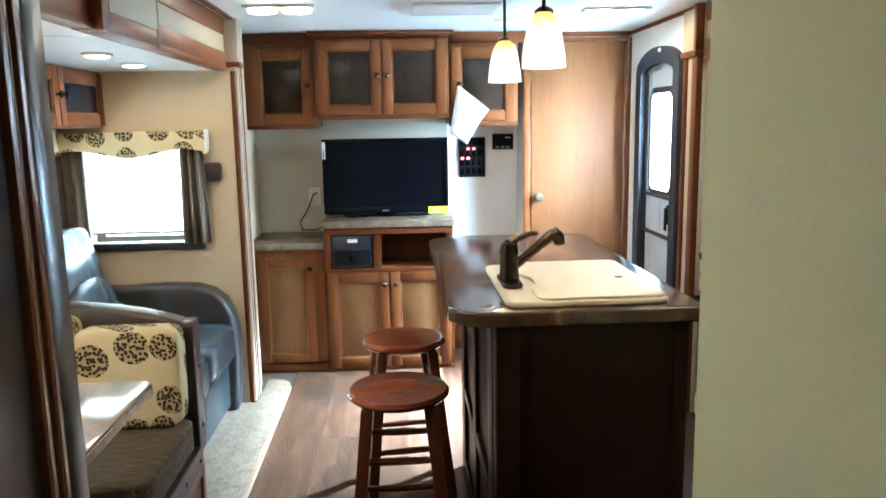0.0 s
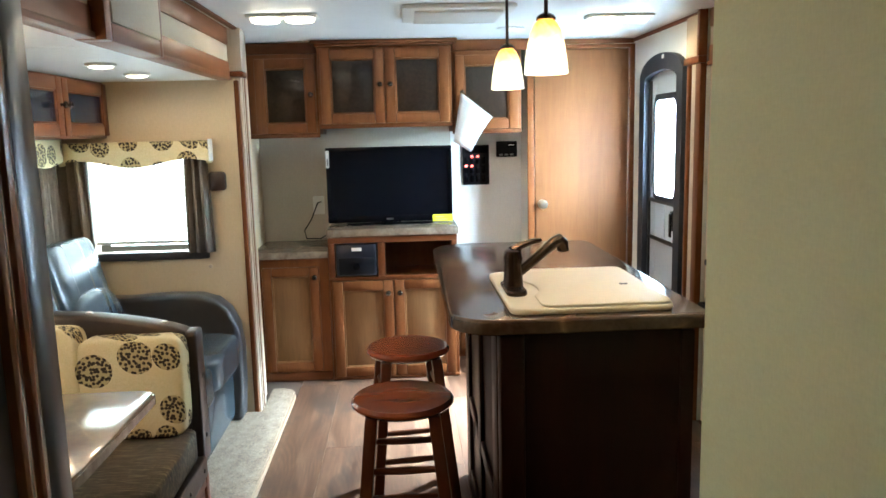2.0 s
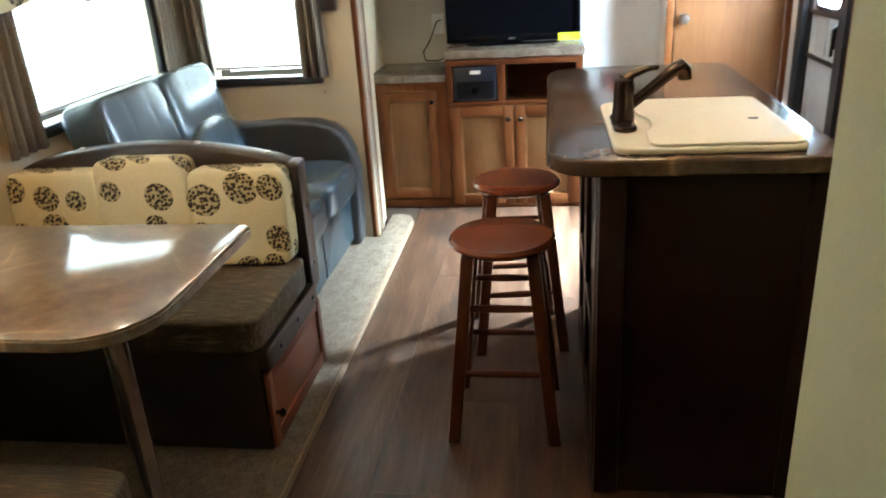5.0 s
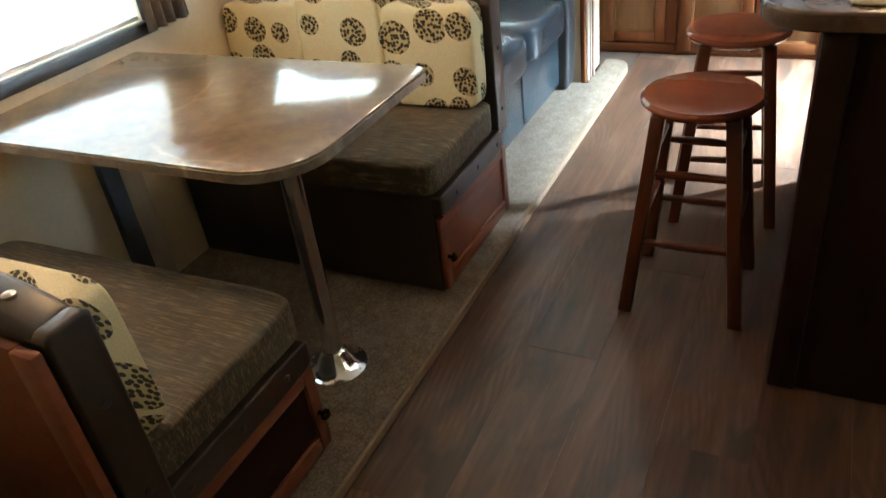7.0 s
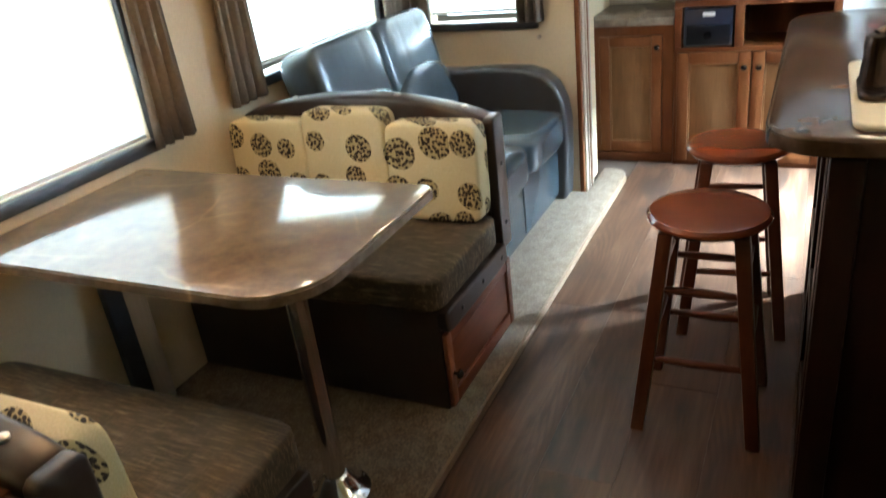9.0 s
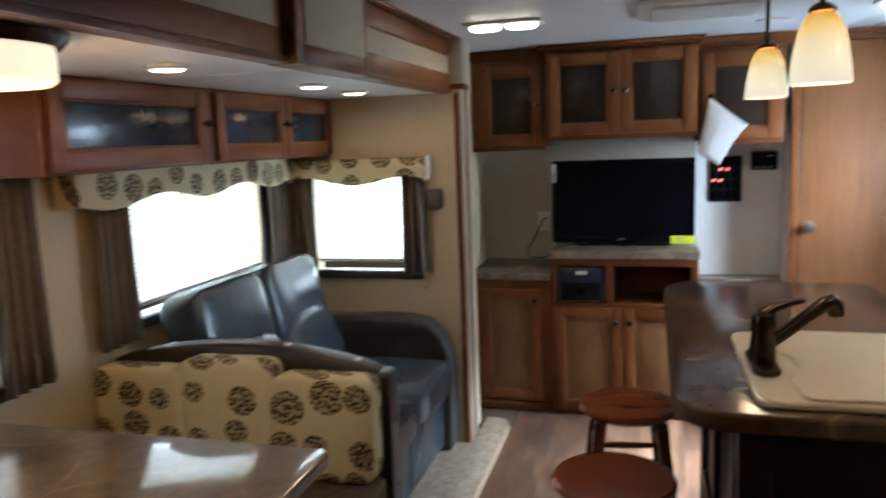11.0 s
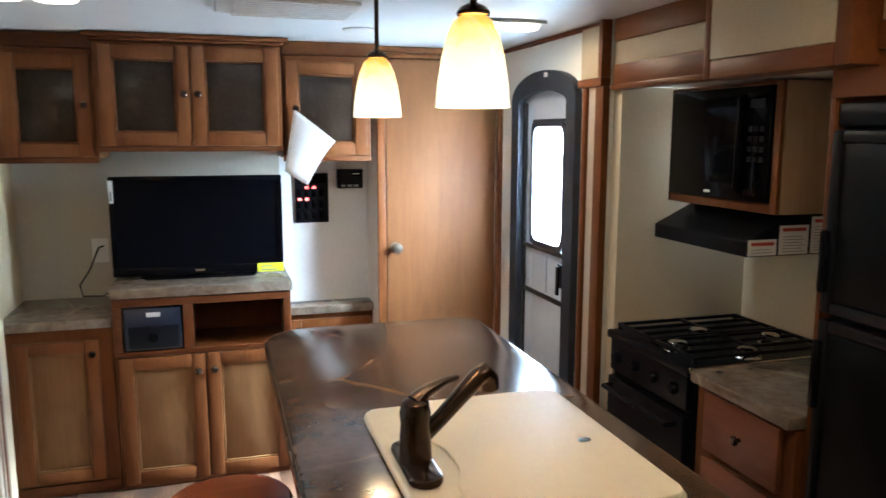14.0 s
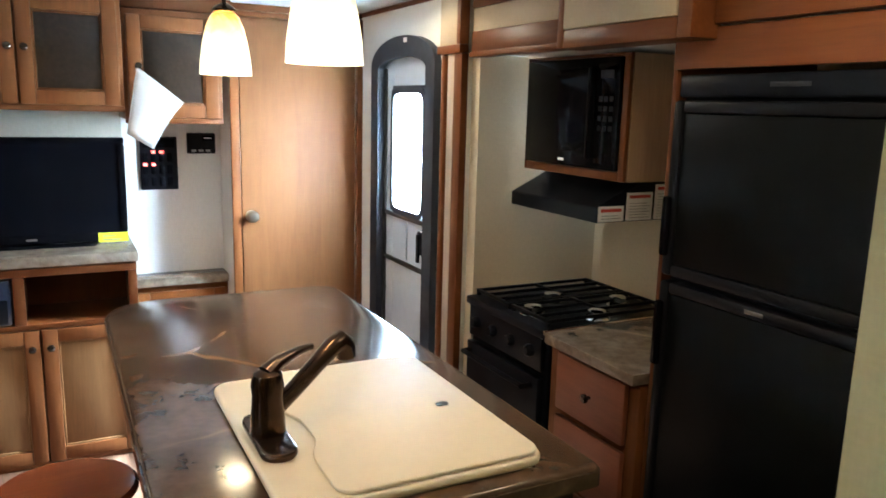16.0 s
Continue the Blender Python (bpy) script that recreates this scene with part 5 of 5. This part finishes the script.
def ceiling_pair(x, y, watts):
    c = thing("ceiling_light", (x, y, TOP), "lit double ceiling light with two oval lenses", "ceiling light", "ceiling lights")
    boxes("base", WHITE, c, (x - 0.15, x + 0.15, y - 0.055, y + 0.055, TOP - 0.014, TOP - 0.001), r=0.008)
    for sx in (-0.072, 0.072):
        bm = bmesh.new()
        pillow(bm, (x + sx, y, TOP - 0.02), (0.06, 0.045, 0.013), 3, 8)
        mesh("lens", bm, LAMP_LENS, c, smooth=True)
        spot("ceiling_lamp", (x + sx, y, TOP - 0.045), watts, WARM, 178)


ceiling_pair(0.315, 3.98, 0.8)
ceiling_pair(1.80, 4.13, 3.8)
ceiling_pair(1.80, 2.35, 5.0)


def puck(x, y):
    c = thing("puck_light", (x, y, LOW), "small lit round ceiling puck light", "ceiling light", "puck lights")
    bm = bmesh.new()
    lathe(bm, [(0.052, LOW - 0.001), (0.052, LOW - 0.008), (0.04, LOW - 0.012)], (x, y, 0), 24)
    mesh("ring", bm, WHITE, c, smooth=True)
    bm = bmesh.new()
    lathe(bm, [(0.042, LOW - 0.011), (0.034, LOW - 0.015), (0.01, LOW - 0.017)], (x, y, 0), 24)
    mesh("lens", bm, LAMP_LENS, c, smooth=True)
    spot("puck_lamp", (x, y, LOW - 0.03), 2.4, (1.0, 0.66, 0.38), 178)


for x, y in ((-0.243, 2.61), (-0.235, 3.40), (-0.258, 3.83)):
    puck(x, y)

dome = thing("dome_light", (-0.2, 2.0, LOW), "lit drum ceiling light with a bronze band", "ceiling light")
bm = bmesh.new()
lathe(bm, [(0.165, LOW - 0.001), (0.165, LOW - 0.010), (0.15, LOW - 0.026)], (-0.2, 2.0, 0), 36)
mesh("band", bm, BRONZE, dome, smooth=True)
bm = bmesh.new()
lathe(bm, [(0.14, LOW - 0.026), (0.14, LOW - 0.078), (0.13, LOW - 0.086), (0.01, LOW - 0.088)], (-0.2, 2.0, 0), 36)
mesh("lens", bm, DOME_LENS, dome, smooth=True)
bm = bmesh.new()
lathe(bm, [(0.01, LOW - 0.087), (0.013, LOW - 0.098), (0.004, LOW - 0.104)], (-0.2, 2.0, 0), 14)
mesh("finial", bm, BRONZE, dome, smooth=True)
bulb("dome_lamp", (-0.2, 2.0, LOW - 0.2), 10.0, (1.0, 0.53, 0.23), 0.08)

# air vent in the ceiling and round speaker grille
v = thing("ceiling_vent", (1.05, 3.95, TOP), "white slatted air conditioner vent in the ceiling", "vent")
boxes("frame", WHITE, v, (0.82, 1.28, 3.74, 4.14, TOP - 0.02, TOP - 0.001), r=0.01)
for k in range(9):
    boxes("slat", WHITE, v, (0.87, 1.23, 3.79 + 0.036 * k, 3.812 + 0.036 * k, TOP - 0.032, TOP - 0.021), r=0.003)
g = thing("ceiling_speaker", (1.36, 4.5, TOP), "small white round ceiling speaker", "speaker")
bm = bmesh.new()
lathe(bm, [(0.07, TOP - 0.001), (0.07, TOP - 0.006), (0.055, TOP - 0.012), (0.01, TOP - 0.01)], (1.36, 4.5, 0), 26)
mesh("grille", bm, WHITE, g, smooth=True)

# ---- kitchen slide-out ----
KX = 2.15          # front of the counter
KZ = 0.785
stove = thing("stove", (2.42, 3.63, 0.03), "black gas range with cast grates and an oven", "stove")
boxes("body", BLACK_MATT, stove, (KX + 0.02, 2.70, 3.432, 3.915, 0.02, KZ - 0.03), r=0.006)
boxes("cooktop", BLACK_MATT, stove, (KX - 0.012, 2.70, 3.428, 3.918, KZ - 0.03, KZ), r=0.008)
fk = Face("W", KX + 0.02)
boxes("oven_door", BLACK_MATT, stove, fk.box(3.442, 3.905, 0.12, 0.62, 0.001, 0.03), r=0.008)
boxes("control_panel", BLACK_MATT, stove, fk.box(3.442, 3.905, 0.64, 0.765, 0.001, 0.022), r=0.006)
for k in range(4):
    bm = bmesh.new()
    lathe(bm, [(0.02, KX - 0.002), (0.02, KX - 0.014), (0.014, KX - 0.024)], (0, 3.50 + 0.115 * k, 0.70), 16, "x")
    mesh("dial", bm, BLACK_MATT, stove, smooth=True)
bm = bmesh.new()
tube(bm, [(KX - 0.01, 3.48, 0.59), (KX - 0.045, 3.48, 0.59), (KX - 0.045, 3.87, 0.59), (KX - 0.01, 3.87, 0.59)], 0.009)
mesh("oven_handle", bm, BLACK_MATT, stove, smooth=True)
for y0 in (3.445, 3.68):
    bm = bmesh.new()
    for x in (2.18, 2.43, 2.67):
        rbox(bm, x - 0.006, x + 0.006, y0, y0 + 0.225, KZ + 0.012, KZ + 0.024, r=0.003)
    for k in range(4):
        y = y0 + 0.008 + 0.07 * k
        rbox(bm, 2.175, 2.675, y - 0.006, y + 0.006, KZ + 0.012, KZ + 0.024, r=0.003)
    for x in (2.18, 2.67):
        for y in (y0 + 0.01, y0 + 0.215):
            rbox(bm, x - 0.006, x + 0.006, y - 0.006, y + 0.006, KZ + 0.0005, KZ + 0.02, r=0)
    mesh("grate", bm, BLACK, stove, smooth=True)
for x, y in ((2.225, 3.61), (2.392, 3.48), (2.39, 3.73), (2.58, 3.60)):
    bm = bmesh.new()
    lathe(bm, [(0.045, KZ + 0.001), (0.04, KZ + 0.008), (0.03, KZ + 0.012), (0.03, KZ + 0.026), (0.024, KZ + 0.03), (0.008, KZ + 0.031)], (x, y, 0), 20)
    mesh("burner", bm, CHROME, stove, smooth=True)
boxes("side_trim", CHROME, stove, (KX - 0.01, 2.69, 3.418, 3.426, KZ - 0.012, KZ + 0.002), r=0.002)

dc = thing("drawer_cabinet", (2.42, 3.18, 0.03), "stained wood drawer cabinet with a stone-patterned top", "cabinet")
boxes("body", MAPLE, dc, (KX + 0.02, 2.70, 3.012, 3.414, 0.002, KZ - 0.04), r=0.003)
boxes("countertop", COUNTER_EDGE, dc, (KX - 0.012, 2.712, 3.008, 3.416, KZ - 0.036, KZ - 0.002), r=0.006)
for z0, z1 in ((0.56, 0.74), (0.34, 0.54), (0.08, 0.32)):
    d = boxes("drawer", RED_WOOD, dc, fk.box(3.05, 3.36, z0, z1, 0.001, 0.02), r=0.006)
    knob(d, fk, 3.195, (z0 + z1) / 2, 0.02)

mw = thing("microwave_cabinet", (2.53, 3.6, 1.27), "stained wood wall cabinet holding a black microwave", "cabinet")
MX = 2.36
boxes("body", LAMPLIT_MAPLE, mw, (MX + 0.002, 2.712, 3.345, 3.885, 1.25, 1.636), r=0.003)
fm = Face("W", MX)
boxes("frame", MAPLE, mw, fm.box(3.345, 3.372, 1.25, 1.636, 0.0, 0.015), fm.box(3.872, 3.885, 1.25, 1.636, 0.0, 0.015), fm.box(3.372, 3.872, 1.25, 1.278, 0, 0.014), fm.box(3.372, 3.872, 1.626, 1.636, 0, 0.014), r=0.003)
oven = boxes("microwave", BLACK_GLOSS, mw, fm.box(3.374, 3.87, 1.28, 1.624, 0.001, 0.025), r=0.006)
boxes("window", BLACK_GLOSS, oven, fm.box(3.51, 3.835, 1.33, 1.575, 0.0255, 0.027), r=0.001)
boxes("keypad", BLACK_GLOSS, oven, fm.box(3.388, 3.475, 1.3, 1.605, 0.0255, 0.027), r=0.001)
boxes("handle", BLACK_GLOSS, oven, fm.box(3.482, 3.5, 1.31, 1.595, 0.0255, 0.05), r=0.007)
boxes("badge", WHITE, oven, fm.box(3.635, 3.665, 1.296, 1.304, 0.0255, 0.0275), r=0)
boxes("display", CHARCOAL, oven, fm.box(3.40, 3.462, 1.56, 1.585, 0.0272, 0.0282), r=0)
for j in range(4):
    for i in range(3):
        boxes("key", BLACK, oven, fm.box(3.396 + 0.026 * i, 3.414 + 0.026 * i, 1.40 + 0.03 * j, 1.416 + 0.03 * j, 0.0272, 0.0282), r=0)

hood = thing("range_hood", (2.5, 3.63, 1.12), "black range hood with white labels on its side", "range hood")
bm = bmesh.new()
prism(bm, [(2.295, 1.12), (2.712, 1.12), (2.712, 1.248), (2.46, 1.248), (2.295, 1.168)], "y", 3.395, 3.885)
soften(bm, 0.005)
hb = mesh("shell", bm, BLACK_MATT, hood, smooth=False)
fh = Face("S", 3.395)
for u0, u1, v1 in ((2.30, 2.40, 1.172), (2.41, 2.515, 1.212), (2.525, 2.64, 1.236)):
    boxes("label", WHITE, hood, fh.box(u0, u1, 1.124, v1, 0.0005, 0.002), r=0)
    boxes("red_print", RED, hood, fh.box(u0 + 0.01, u1 - 0.01, v1 - 0.018, v1 - 0.008, 0.0022, 0.003), r=0)
    boxes("print", INK, hood, *[fh.box(u0 + 0.012, u1 - 0.012 - 0.01 * (k % 2), z, z + 0.002, 0.0022, 0.003) for k, z in enumerate([1.132 + 0.009 * j for j in range(int((v1 - 0.03 - 1.132) / 0.009) + 1)])], r=0)
boxes("filter_panel", BLACK, hood, (2.34, 2.68, 3.44, 3.86, 1.114, 1.1195), r=0.002)

# refrigerator in its wood surround
FX = 2.2
fr = thing("refrigerator", (2.45, 2.7, 0.05), "black two-door refrigerator built into a wood surround", "refrigerator")
boxes("case", BLACK_MATT, fr, (FX + 0.02, 2.70, 2.402, 2.99, 0.03, 1.555), r=0.004)
ff = Face("W", FX + 0.02)
boxes("top_panel", BLACK_MATT, fr, ff.box(2.41, 2.985, 1.50, 1.553, 0.001, 0.025), r=0.006)
boxes("badge", CHARCOAL, fr, ff.box(2.62, 2.72, 1.523, 1.533, 0.0255, 0.028), r=0.002)
for z0, z1 in ((1.06, 1.492), (0.10, 1.045)):
    d = boxes("door", BLACK, fr, ff.box(2.415, 2.445, z0, z1, 0.001, 0.045), ff.box(2.95, 2.98, z0, z1, 0.001, 0.045), ff.box(2.445, 2.95, z0, z0 + 0.03, 0.001, 0.045), ff.box(2.445, 2.95, z1 - 0.03, z1, 0.001, 0.045), r=0.008)
    boxes("face_panel", FRIDGE_FACE, d, ff.box(2.446, 2.949, z0 + 0.031, z1 - 0.031, 0.001, 0.038), r=0.003)
    za, zb = (z0 + 0.05, z0 + 0.2) if z0 > 0.5 else (z1 - 0.22, z1 - 0.05)
    boxes("handle", BLACK_GLOSS, d, ff.box(2.955, 2.978, za, zb, 0.045, 0.062), r=0.007)
boxes("badge", NICKEL, fr, ff.box(2.66, 2.71, 1.026, 1.036, 0.0455, 0.047), r=0.001)
sr = thing("refrigerator_surround", (2.45, 2.45, 0), "orange-stained wood panels around the refrigerator", "cabinet")
boxes("side_panel", MAPLE, sr, (FX - 0.01, 2.70, 2.992, 3.006, 0.002, 1.64), (FX - 0.01, 2.70, 1.84, 2.398, 0.002, 1.64), r=0.003)
boxes("top_board", MAPLE_Y, sr, (FX - 0.012, FX + 0.01, 1.84, 3.006, 1.565, 1.66), r=0.004)
boxes("upper_board", MAPLE_Y, sr, (FX - 0.028, FX + 0.01, 1.84, 2.872, 1.663, 1.722), r=0.004)
boxes("pale_strip", BEIGE_PANEL, sr, (FX - 0.02, FX + 0.01, 1.84, 2.872, 1.724, TOP - 0.003), r=0.003)

# ---- floor planks ----
PW = 0.2
shapes = {}


def plank(x0, x1, y0, y1):
    key = (round(x1 - x0, 3), round(y1 - y0, 3))
    if key not in shapes:
        bm = bmesh.new()
        rbox(bm, 0.0003, key[0] - 0.0003, 0.0003, key[1] - 0.0003, -0.0035, 0.0, r=0.0005, seg=1)
        data = bpy.data.meshes.new("plank")
        bm.to_mesh(data)
        bm.free()
        data.materials.append(PLANK)
        shapes[key] = data
    ob = new("plank", shapes[key])
    ob.parent = floor
    ob.location = Vector((x0, y0, 0)) - Vector(floor.location)


JOINTS = (1.82, 2.41, 2.86, 2.18, 1.55, 2.6, 2.05, 2.95, 1.7, 2.3)
x, col = 0.201, 0
while x < 2.15:
    w = min(PW + 0.019 * (col == 0), 2.15 - x)
    y = JOINTS[col % 10] - 4.32
    while y < 5.2:
        lo, hi = max(y, -1.4), min(y + 1.44, 5.24)
        if hi - lo > 0.05:
            plank(x, x + w, round(lo, 2), round(hi, 2))
        y += 1.44
    x, col = x + w, col + 1
